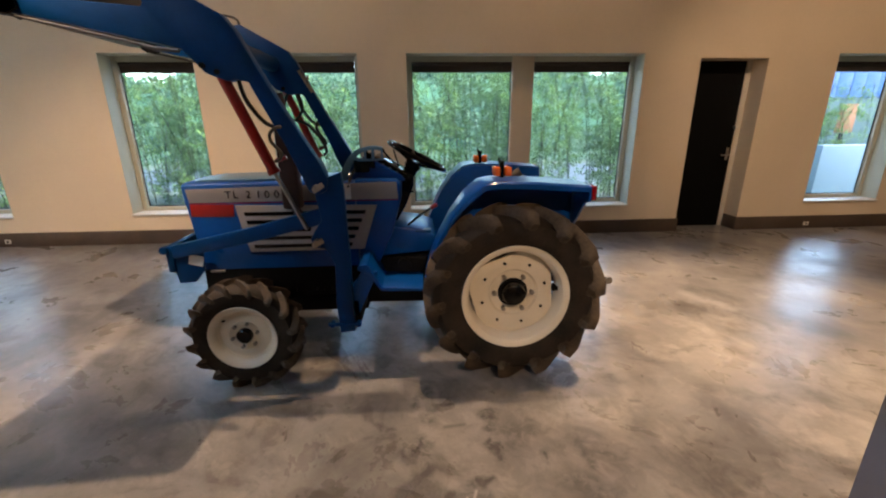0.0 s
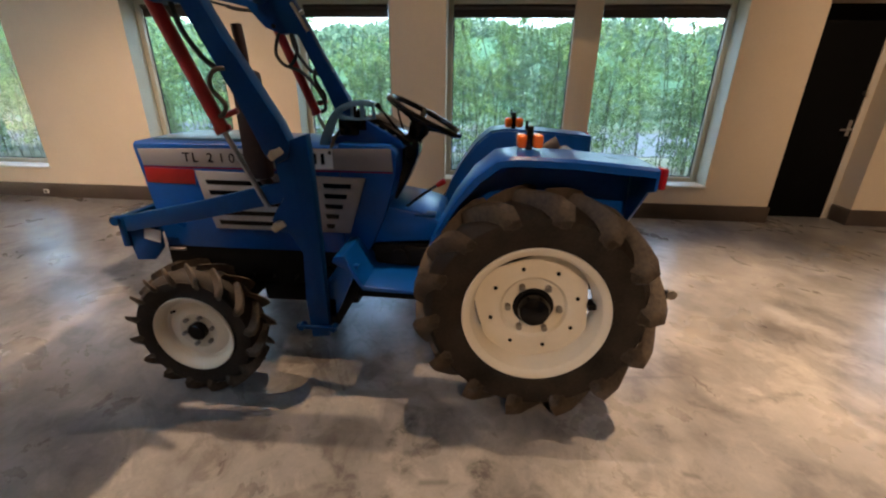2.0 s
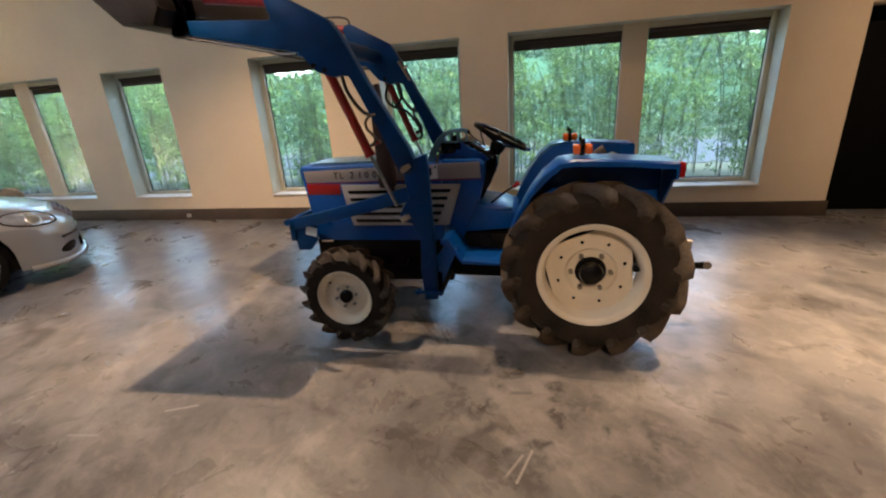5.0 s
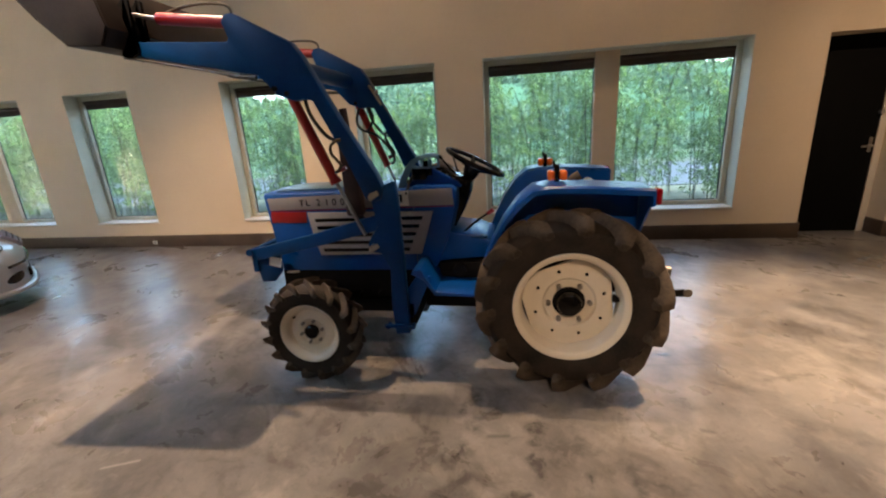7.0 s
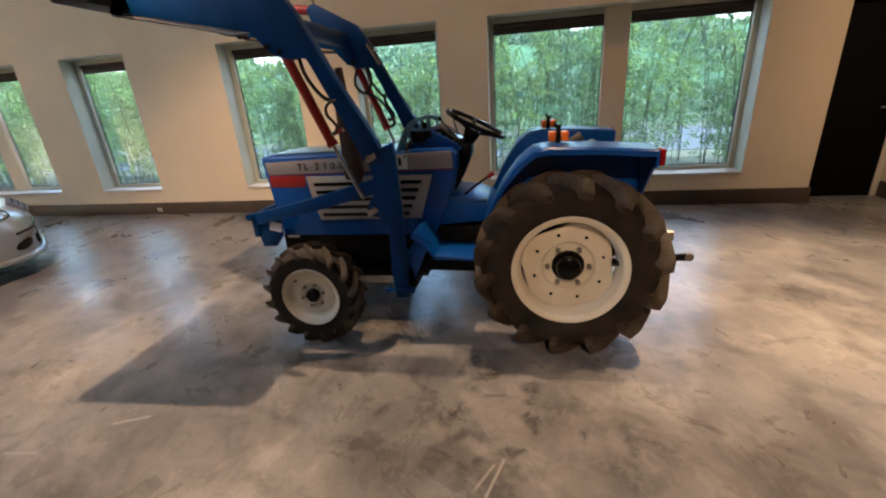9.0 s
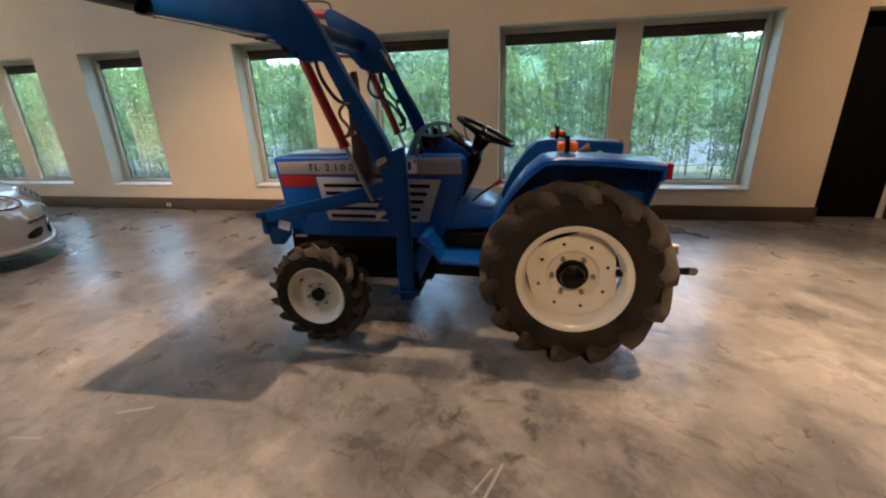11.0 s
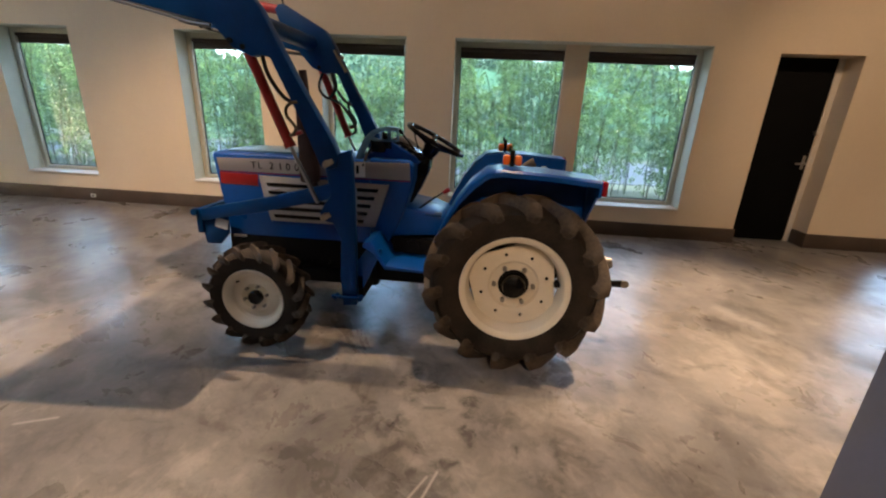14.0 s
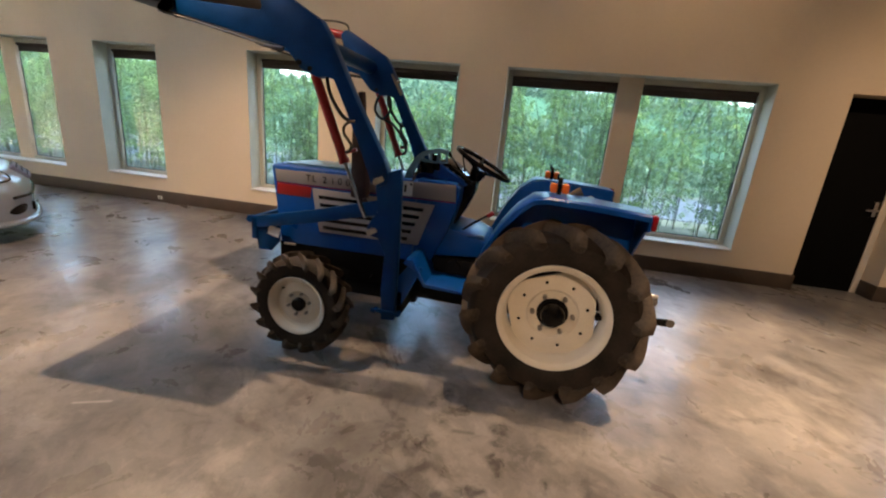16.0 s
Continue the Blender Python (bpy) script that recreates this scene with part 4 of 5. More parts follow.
for x0, x1, z1 in ((-0.808, -0.797, 1.263), (-0.766, -0.749, 1.268)):
    part("guard_web", box(x0, x1, 2.6245, 2.6295, 1.214, z1), M_LIGHTBLUE, guard)
bm = bmesh.new()
lip = curve_points([Vector((x, 2.645, z)) for x, z in outer[1:7]], 4)
rows = [[bm.verts.new((p.x, p.y + v, p.z + u)) for u, v in ((-0.003, -0.016), (0.003, -0.016), (0.003, 0.030), (-0.003, 0.030))] for p in lip]
for p, q in zip(rows, rows[1:]):
    for k in range(4):
        bm.faces.new((p[k], p[(k + 1) % 4], q[(k + 1) % 4], q[k]))
bm.faces.new(rows[0])
bm.faces.new(rows[-1][::-1])
bmesh.ops.recalc_face_normals(bm, faces=bm.faces[:])
part("guard_lip", bm, M_LIGHTBLUE, guard)
bm = tube([(-0.80, 2.64, 1.272), (-0.80, 2.66, 1.20), (-0.79, 2.67, 1.15)], 0.012, 10)
box(-0.875, -0.785, 2.64, 2.70, 1.135, 1.215, 0.012, bm=bm)
rod((-0.77, 2.66, 1.16), (-0.77, 2.66, 1.25), 0.020, bm=bm)
part("loader_valve", bm, M_BLACK, tractor, "black loader control valve")
bm = tube([(-0.86, 2.66, 1.17), (-0.885, 2.62, 1.13), (-0.905, 2.58, 1.06)], 0.008, 8)
part("valve_hose", bm, M_HOSE, tractor)

# levers
lever = part("gear_lever", tube([(-0.585, 2.66, 0.80), (-0.50, 2.66, 0.868), (-0.42, 2.66, 0.922)], 0.007, 8), M_BLACK, tractor, "black gear lever")
part("knob", rod((-0.428, 2.66, 0.916), (-0.392, 2.66, 0.940), 0.012, 0.015), M_RED, lever, "red knob")
part("pedal", box(-0.53, -0.43, 2.60, 2.67, 0.775, 0.79, 0.004), M_LOADER, tractor, "small blue pedal")

# seat
bm = box(-0.16, 0.20, YC - 0.22, YC + 0.22, 0.86, 0.96, 0.035)
seat = part("seat", bm, M_SEAT, tractor, "grey vinyl seat")
bm = plate([(0.13, 0.93), (0.22, 0.93), (0.24, 1.05), (0.21, 1.075), (0.17, 1.05)], YC - 0.21, YC + 0.21, 0.03)
part("backrest", bm, M_SEAT, seat)
part("seat_base", box(-0.10, 0.16, YC - 0.12, YC + 0.12, 0.62, 0.87, 0.02), M_IRON, tractor)

# fenders
arc = [(-0.487, 0.49), (-0.470, 0.60), (-0.440, 0.71), (-0.395, 0.82), (-0.330, 0.945), (-0.255, 1.050), (-0.175, 1.117), (-0.10, 1.128), (0.10, 1.122), (0.375, 1.100)]


FIN = 2.480


def fender_shell():
    bm = bmesh.new()
    outer = [2.40, 2.38, 2.35, 2.31, 2.275, 2.245, 2.232, 2.225, 2.225, 2.225]
    th = 0.010
    rows = []
    for k, ((x, z), yo) in enumerate(zip(arc, outer)):
        a, b = arc[max(k - 1, 0)], arc[min(k + 1, len(arc) - 1)]
        t = Vector((b[0] - a[0], b[1] - a[1])).normalized()
        nx, nz = t.y, -t.x
        drop = 0.028 if k >= 5 else 0.020
        sec = [(x, FIN, z), (x, yo + 0.012, z), (x, yo, z - 0.010), (x + nx * drop, yo, z + nz * drop - 0.006), (x + nx * drop, yo + th, z + nz * drop - 0.006),
               (x + nx * th, yo + th + 0.006, z + nz * th), (x + nx * th, FIN, z + nz * th)]
        rows.append([bm.verts.new(p) for p in sec])
    for p, q in zip(rows, rows[1:]):
        for k in range(7):
            bm.faces.new((p[k], p[(k + 1) % 7], q[(k + 1) % 7], q[k]))
    bm.faces.new(rows[0])
    bm.faces.new(rows[-1][::-1])
    return bm


shells = pair("fender", fender_shell(), M_BLUE, None, "glossy blue rear fender")
inner = [(-0.480, 0.50), (-0.465, 0.60), (-0.435, 0.70), (-0.39, 0.81), (-0.325, 0.935), (-0.25, 1.038), (-0.172, 1.105), (-0.10, 1.116), (0.10, 1.110), (0.370, 1.090),
         (0.371, 0.83), (0.280, 0.80), (0.20, 0.78), (0.0, 0.78), (-0.2, 0.72), (-0.34, 0.55), (-0.40, 0.45)]
wall = plate(inner, FIN - 0.013, FIN + 0.001, 0.002)
other = mirrored(wall)
part("fender_wall", wall, M_BLUE, shells[0])
part("fender_wall", other, M_BLUE, shells[1])
end = plate([(2.232, 1.094), (FIN - 0.002, 1.094), (FIN - 0.002, 0.825), (FIN - 0.035, 0.830), (2.29, 1.000), (2.232, 1.018)], 0.372, 0.384, 0.003)
bmesh.ops.transform(end, matrix=Matrix(((0, 1, 0, 0), (1, 0, 0, 0), (0, 0, 1, 0), (0, 0, 0, 1))), verts=end.verts[:])
other = mirrored(end)
part("fender_end", end, M_BLUE, shells[0])
part("fender_end", other, M_BLUE, shells[1])
for s, sh in ((1, shells[0]), (-1, shells[1])):
    def yy(v):
        return v if s > 0 else 2 * YC - v
    a, b = sorted((yy(2.232), yy(2.30)))
    lamp = part("tail_lamp", box(0.386, 0.412, a, b, 1.022, 1.098, 0.008), M_REDLENS, sh, "red tail lamp")
    a, b = sorted((yy(2.40), yy(2.445)))
    stalk = part("lamp_bracket", box(-0.062, -0.038, a, b, 1.118, 1.215, 0.004), M_BLACK, sh, "black lamp bracket")
    a, b = sorted((yy(2.375), yy(2.475)))
    for x0, x1 in ((-0.098, -0.062), (-0.038, 0.0)):
        part("indicator_lens", box(x0, x1, a, b, 1.135, 1.185, 0.010), M_ORANGE, stalk, "orange indicator lens")
    part("bracket_pin", rod((-0.064, (a + b) / 2, 1.20), (-0.064, (a + b) / 2, 1.232), 0.006), M_BLACK, stalk)
# grab handle on the near fender
part("hitch_lever", joined(tube([(-0.04, 2.56, 0.98), (-0.02, 2.56, 1.06), (0.0, 2.56, 1.10)], 0.009, 8), rod((-0.01, 2.56, 1.085), (0.085, 2.56, 1.140), 0.017, 0.026)), M_GRIP, tractor, "hitch lever with a grey-brown grip")

# step
bm = plate([(-0.850, 0.640), (-0.840, 0.665), (-0.795, 0.672), (-0.715, 0.535), (-0.485, 0.520), (-0.485, 0.505), (-0.722, 0.512), (-0.78, 0.60)], 2.34, 2.64, 0.003)
pair("step", bm, M_BLUE, None, "bent blue footstep")

# loader: posts, side braces, arms, cylinders, bucket
LY0, LY1 = 2.300, 2.372
post = plate([(-0.970, 1.150), (-0.893, 1.178), (-0.886, 1.10), (-0.880, 0.75), (-0.879, 0.285), (-0.963, 0.275), (-0.973, 0.46), (-0.960, 0.69), (-1.005, 0.775), (-1.062, 0.785),
              (-1.075, 0.83), (-1.05, 0.875), (-1.01, 0.93), (-1.03, 1.06), (-1.04, 1.11), (-1.01, 1.14)], LY0 + 0.012, LY1 - 0.012, 0.006)
posts = pair("loader_post", post, M_LOADER, None, "blue loader post")
for z in (1.105, 0.817):
    x = -1.013 if z > 1 else -1.04
    bm = rod((x, LY0 - 0.026, z), (x, LY1 + 0.01, z), 0.016)
    b = box(-0.032, 0.032, -0.005, 0.005, -0.014, 0.014, 0.005)
    bmesh.ops.transform(b, matrix=Matrix.Translation((x + 0.01, LY0 - 0.022, z)) @ Matrix.Rotation(radians(-32), 4, "Y"), verts=b.verts[:])
    bm = joined(bm, b)
    other = mirrored(bm)
    part("pivot_pin", bm, M_BRASS, posts[0], "bright plated pivot pin")
    part("pivot_pin", other, M_BRASS, posts[1], "bright plated pivot pin")
bm = box(-1.025, -0.840, LY0 - 0.005, LY0 + 0.012, 0.325, 0.345, 0.003)
rod((-1.0, LY0 - 0.012, 0.335), (-1.0, LY0 + 0.03, 0.335), 0.014, bm=bm)
rod((-0.855, LY0 - 0.012, 0.335), (-0.855, LY0 + 0.03, 0.335), 0.014, bm=bm)
part("post_bolt", bm, M_LOADER, posts[0])
bm = plate([(-0.95, 0.36), (-0.95, 0.45), (-0.83, 0.62), (-0.74, 0.62), (-0.86, 0.36)], LY1 - 0.01, LY1 + 0.02, 0.003)
pair("gusset", bm, M_BLUE, None, "blue gusset plate")
part("subframe_beam", box(-0.955, -0.845, LY1 - 0.01, 2 * YC - LY1 + 0.01, 0.315, 0.46, 0.01), M_IRON, tractor, "dark loader subframe crossbeam")


def brace():
    """A flat bar from the front bumper back and outward to the post."""
    bm = bmesh.new()
    a, b = Vector((-1.925, 2.525, 0)), Vector((-0.99, 2.335, 0))
    side = Vector((b.y - a.y, a.x - b.x, 0)).normalized() * 0.018
    secs = []
    for p, z0, z1 in ((a, 0.675, 0.752), (a.lerp(b, 0.5), 0.785, 0.866), (b, 0.912, 0.998)):
        secs.append([bm.verts.new((q.x, q.y, z)) for q, z in ((p - side, z0), (p - side, z1), (p + side, z1), (p + side, z0))])
    for p, q in zip(secs, secs[1:]):
        for k in range(4):
            bm.faces.new((p[k], p[(k + 1) % 4], q[(k + 1) % 4], q[k]))
    bm.faces.new(secs[0])
    bm.faces.new(secs[-1][::-1])
    bmesh.ops.recalc_face_normals(bm, faces=bm.faces[:])
    return chamfer(bm, 0.005)


pair("side_brace", brace(), M_LOADER, None, "blue loader side brace")
bm = box(-1.945, -1.905, 2.50, 2 * YC - 2.50, 0.60, 0.755, 0.008)
bumper = part("bumper_beam", bm, M_LOADER, tractor, "blue front bumper beam")
end = plate([(-1.942, 0.755), (-1.905, 0.528), (-1.815, 0.532), (-1.755, 0.60), (-1.745, 0.752)], 2.515, 2.535, 0.004)
other = mirrored(end)
part("bumper_end", end, M_LOADER, bumper)
part("bumper_end", other, M_LOADER, bumper)
part("bumper_stub", rod((-1.945, 2.485, 0.735), (-1.945, 2.515, 0.735), 0.022), M_LOADER, bumper)
bm = box(-0.040, 0.040, -0.0015, 0.0015, -0.030, 0.030)
bmesh.ops.transform(bm, matrix=Matrix.Translation((-1.785, 2.508, 0.668)) @ Matrix.Rotation(radians(14), 4, "Y"), verts=bm.verts[:])
part("label", bm, M_WHITE, bumper, "plain white sticker")
part("tow_pin", box(-1.72, -1.64, 2.51, 2.53, 0.590, 0.602, 0.003), M_BOLT, bumper)

arm_shape = [(-2.300, 1.900), (-2.262, 1.962), (-1.700, 1.914), (-1.690, 1.930), (-1.715, 2.005), (-1.690, 2.038), (-1.650, 2.042), (-1.361, 1.884), (-1.312, 1.816), (-1.152, 1.505),
             (-0.985, 1.215), (-0.955, 1.135), (-0.968, 1.085), (-1.010, 1.065), (-1.055, 1.085), (-1.145, 1.310), (-1.283, 1.602), (-1.330, 1.612), (-1.379, 1.606), (-1.468, 1.640), (-1.559, 1.742)]
arms = pair("loader_arm", plate(arm_shape, LY0, LY1, 0.006), M_LOADER, None, "cranked blue loader arm")
part("arm_cross_tube", rod((-1.47, LY1, 1.80), (-1.47, 2 * YC - LY1, 1.80), 0.048, n=24), M_LOADER, arms[0], "dark blue cross tube between the arms")
for k, sgn in enumerate((1, -1)):
    def yv(v):
        return v if sgn > 0 else 2 * YC - v
    own = arms[k]
    ya = yv(2.336)
    # lift cylinder
    top, low, foot = Vector((-1.415, ya, 1.645)), Vector((-1.232, ya, 1.195)), Vector((-1.092, ya, 0.878))
    cyl = part("lift_cylinder", joined(rod(top, low, 0.026, n=20), rod(low, low + (low - top) * 0.05, 0.031, n=20)), M_RED, own, "red hydraulic lift cylinder")
    part("piston_rod", rod(low, foot, 0.0105), M_PISTON, cyl, "bright steel piston rod")
    part("cylinder_eye", rod(top - Vector((0, 0.042, 0)), top + Vector((0, 0.042, 0)), 0.013), M_IRON, cyl)
    bm = tube([low + Vector((0.02, 0, 0.05)), low + Vector((0.06, -0.01, 0.06)), low + Vector((0.065, 0, 0.09)), low + Vector((0.02, 0, 0.16)), low + Vector((0.015, 0, 0.22)), low + Vector((0.075, 0, 0.265))], 0.010, 10)
    if k:
        part("hydraulic_hose", bm, M_HOSE, own, "black hydraulic hose")
    bm = tube([top + Vector((0.075, 0, -0.02)), top + Vector((0.10, 0, -0.12)), top + Vector((0.17, 0, -0.22)), top + Vector((0.245, 0, -0.255))], 0.010, 10)
    part("hydraulic_hose", bm, M_HOSE, own, "black hydraulic hose")
    part("hose_fitting", rod(low + Vector((0.02, 0, 0.04)), low + Vector((0.075, 0, 0.06)), 0.011), M_RED, cyl)
    # tilt cylinder along the arm's top
    p, q, e = Vector((-1.690, ya, 2.008)), Vector((-2.085, ya, 2.062)), Vector((-2.275, ya, 2.105))
    cyl = part("tilt_cylinder", rod(p, q, 0.030, n=20), M_RED, own, "red hydraulic tilt cylinder")
    part("piston_rod", rod(q, e, 0.0105), M_PISTON, cyl, "bright steel piston rod")
    bm = tube([(-1.665, ya, 2.01), (-1.675, ya, 2.075), (-1.75, ya, 2.10), (-1.90, ya, 2.105), (-2.03, ya, 2.085)], 0.0075, 8)
    part("hydraulic_pipe", bm, M_TANHOSE, own, "thin brown hydraulic hose")
    # levelling rod under the arm
    ys = yv(LY0 - 0.012)
    bm = tube([(-2.30, ys, 1.886), (-2.0, ys, 1.822), (-1.70, ys, 1.754)], 0.0065, 8)
    tube([(-1.715, ys, 1.756), (-1.66, ys, 1.742), (-1.56, ys, 1.733)], 0.010, 8, bm=bm)
    part("levelling_rod", bm, M_ROD, own, "thin dull levelling rod")
    part("arm_bolt", rod((-1.475, yv(LY0 - 0.014), 1.672), (-1.475, yv(LY0 + 0.01), 1.672), 0.013), M_IRON, own)

# hose loops on the far arm
yf = 2 * YC - 2.30
bm = tube([(-1.35, yf - 0.05, 1.66), (-1.40, yf - 0.06, 1.60), (-1.425, yf - 0.06, 1.50), (-1.36, yf - 0.06, 1.44), (-1.30, yf - 0.06, 1.52), (-1.32, yf - 0.06, 1.63), (-1.30, yf - 0.05, 1.68)], 0.010, 10)
part("hydraulic_hose", bm, M_HOSE, arms[1], "looped black hydraulic hose")
bm = tube([(-1.36, yf - 0.06, 1.44), (-1.27, yf - 0.06, 1.40), (-1.19, yf - 0.06, 1.30), (-1.16, yf - 0.06, 1.22), (-1.19, yf - 0.05, 1.19)], 0.010, 10)
part("hydraulic_hose", bm, M_HOSE, arms[1])
part("hose_fitting", joined(rod((-1.36, yf - 0.06, 1.66), (-1.24, yf - 0.06, 1.72), 0.012), rod((-1.30, yf - 0.07, 1.76), (-1.22, yf - 0.07, 1.62), 0.010)), M_BRASS, arms[1], "plated pipe fitting")

bm = tube([(-1.150, 2.285, 1.400), (-1.173, 2.27, 1.396), (-1.201, 2.265, 1.368), (-1.198, 2.262, 1.331), (-1.172, 2.26, 1.302), (-1.155, 2.26, 1.275), (-1.170, 2.265, 1.248), (-1.195, 2.28, 1.237)], 0.008, 10)
part("hydraulic_hose", bm, M_TANHOSE, arms[0], "short tan hydraulic hose")

# bucket: curled back, open side up
by0, by1 = 2.17, 2 * YC - 2.17
prof = [(-2.32, 2.24), (-2.265, 2.12), (-2.235, 2.00), (-2.29, 1.92), (-2.50, 1.938), (-2.64, 2.07), (-2.90, 2.38)]
inner = [(-2.885, 2.39), (-2.63, 2.085), (-2.495, 1.955), (-2.30, 1.938), (-2.252, 2.01), (-2.282, 2.12), (-2.335, 2.24)]
bucket = part("bucket", plate(prof + inner, by0, by1, 0.002), M_BUCKET, tractor, "dark worn steel loader bucket")
side = [(-2.325, 2.24), (-2.27, 2.12), (-2.242, 2.005), (-2.295, 1.926), (-2.497, 1.943), (-2.637, 2.075), (-2.895, 2.38)]
sp = plate(side, by0 - 0.010, by0, 0.002)
other = mirrored(sp)
part("bucket_side", sp, M_BUCKET, bucket)
part("bucket_side", other, M_BUCKET, bucket)
for v in (2.29, 2.37, 2 * YC - 2.29, 2 * YC - 2.37):
    part("bucket_bracket", plate([(-2.20, 2.16), (-2.215, 1.99), (-2.31, 1.895), (-2.27, 1.87), (-2.20, 1.90), (-2.24, 2.10), (-2.26, 2.13), (-2.22, 2.17)], v - 0.006, v + 0.006, 0.002), M_IRON, bucket)

# exhaust, mounted by the hood
bm = box(-1.255, -1.150, 2.475, 2.560, 0.955, 1.400, 0.022)
ex = part("muffler", bm, M_RUST, tractor, "sooty dark muffler box")
part("exhaust_stack", tube([(-1.205, 2.52, 1.38), (-1.205, 2.52, 1.48), (-1.215, 2.525, 1.565)], 0.021, 16), M_RUST, ex, "dark exhaust pipe")
part("exhaust_elbow", tube([(-1.20, 2.52, 0.98), (-1.20, 2.56, 0.93), (-1.19, 2.64, 0.90)], 0.025, 12), M_RUST, ex)

# three-point hitch
for s in (-1, 1):
    y = YC + s * 0.17
    link = part("hitch_arm", plate([(0.20, 0.43), (0.20, 0.47), (0.66, 0.425), (0.74, 0.43), (0.755, 0.408), (0.74, 0.385), (0.66, 0.385)], y - 0.010, y + 0.010, 0.003), M_IRON, tractor, "dark steel hitch link arm")
    part("ball_end", lathe([(0.0, -0.016), (0.024, -0.014), (0.028, 0.0), (0.024, 0.014), (0.0, 0.016)], (0.735, y, 0.408), n=24), M_BOLT, link)
    part("lift_link", rod((0.48, y, 0.44), (0.42, y, 0.78), 0.012), M_IRON, tractor)
part("top_link", joined(rod((0.26, YC, 0.66), (0.60, YC - 0.15, 0.562), 0.014), rod((0.585, YC - 0.17, 0.556), (0.63, YC - 0.17, 0.552), 0.022)), M_BOLT, tractor, "steel top link")
part("hitch_frame", box(0.24, 0.36, YC - 0.16, YC + 0.16, 0.40, 0.74, 0.02), M_IRON, tractor)

# ---- the car ----
CAR = pose(-5.873, 2.906, 0, 0, 0, -34)
car = thing("car", CAR @ Vector((0, -1.35, 0)), "silver two-door sports car parked at an angle to the windows", "car")


def moved(bm):
    bmesh.ops.transform(bm, matrix=CAR, verts=bm.verts[:])
    return bm


def along(table, y):
    ys, vs = zip(*table)
    return float(np.interp(y, ys, vs))


WIDE = [(-3.60, 0.60), (-3.5, 0.72), (-3.2, 0.83), (-2.5, 0.875), (0.0, 0.885), (0.30, 0.875), (0.48, 0.84), (0.62, 0.78), (0.72, 0.70), (0.79, 0.59), (0.84, 0.44), (0.86, 0.30)]
CREST = [(-3.60, 0.74), (-3.5, 0.82), (-3.2, 0.93), (-2.6, 0.96), (-1.0, 0.95), (-0.6, 0.92), (0.0, 0.86), (0.35, 0.79), (0.55, 0.735), (0.70, 0.675), (0.80, 0.60), (0.86, 0.54)]
ARCHES = (0.0, -2.68)


def car_section(y):
    w, zc = along(WIDE, y), along(CREST, y)
    low = along([(-3.6, 0.34), (-3.3, 0.24), (0.4, 0.20), (0.7, 0.20), (0.86, 0.22)], y)
    for c in ARCHES:
        if abs(y - c) < 0.375:
            low = max(low, 0.32 + math.sqrt(0.375**2 - (y - c) ** 2))
    flare = 0.012 if any(abs(y - c) < 0.46 for c in ARCHES) else 0.0
    zs = [zc, zc - 0.004, zc - 0.020, zc - 0.060, zc - 0.125]
    xs = [0.0, 0.40 * w, 0.70 * w, 0.865 * w, 0.945 * w]
    mids = [max(low + 0.03, min(0.60, zc - 0.17)), max(low + 0.02, min(0.47, zc - 0.22)), max(low + 0.01, 0.33)]
    for z, f in zip(mids, (0.99, 1.0, 0.99)):
        zs.append(min(z, zs[-1] - 0.004))
        xs.append(f * w + flare)
    zs.append(min(low, zs[-1] - 0.003))
    xs.append(0.965 * w + flare)
    return list(zip(xs, zs))


def car_shell():
    bm = bmesh.new()
    ys = sorted(set([round(v, 3) for v in np.linspace(-3.6, 0.86, 75)] + [c + s * d for c in ARCHES for s in (-1, 1) for d in (0.374, 0.37, 0.355, 0.33, 0.29)] + [0.66, 0.70, 0.74, 0.78, 0.81, 0.835, 0.85]))
    rows = []
    for y in ys:
        half = car_section(y)
        rows.append([bm.verts.new((-x, y, z)) for x, z in half[:0:-1]] + [bm.verts.new((x, y, z)) for x, z in half])
    for a, b in zip(rows, rows[1:]):
        for k in range(len(a) - 1):
            bm.faces.new((a[k], a[k + 1], b[k + 1], b[k]))
    bm.faces.new(rows[0])
    bm.faces.new(rows[-1][::-1])
    return bm


body = part("body", moved(car_shell()), M_SILVER, car, "glossy silver body shell", 28)
part("underbody", moved(box(-0.66, 0.66, -3.4, 0.62, 0.17, 0.60, 0.05)), M_BLACK, car, "black underbody")
part("front_lip", moved(tube([(-0.84, 0.44, 0.20), (-0.72, 0.68, 0.19), (-0.40, 0.85, 0.185), (0, 0.885, 0.185), (0.40, 0.85, 0.185), (0.72, 0.68, 0.19), (0.84, 0.44, 0.20)], 0.028, 10)), M_SILVER, car, "pale front bumper lip")
shell_tree = BVHTree.FromBMesh(car_shell())


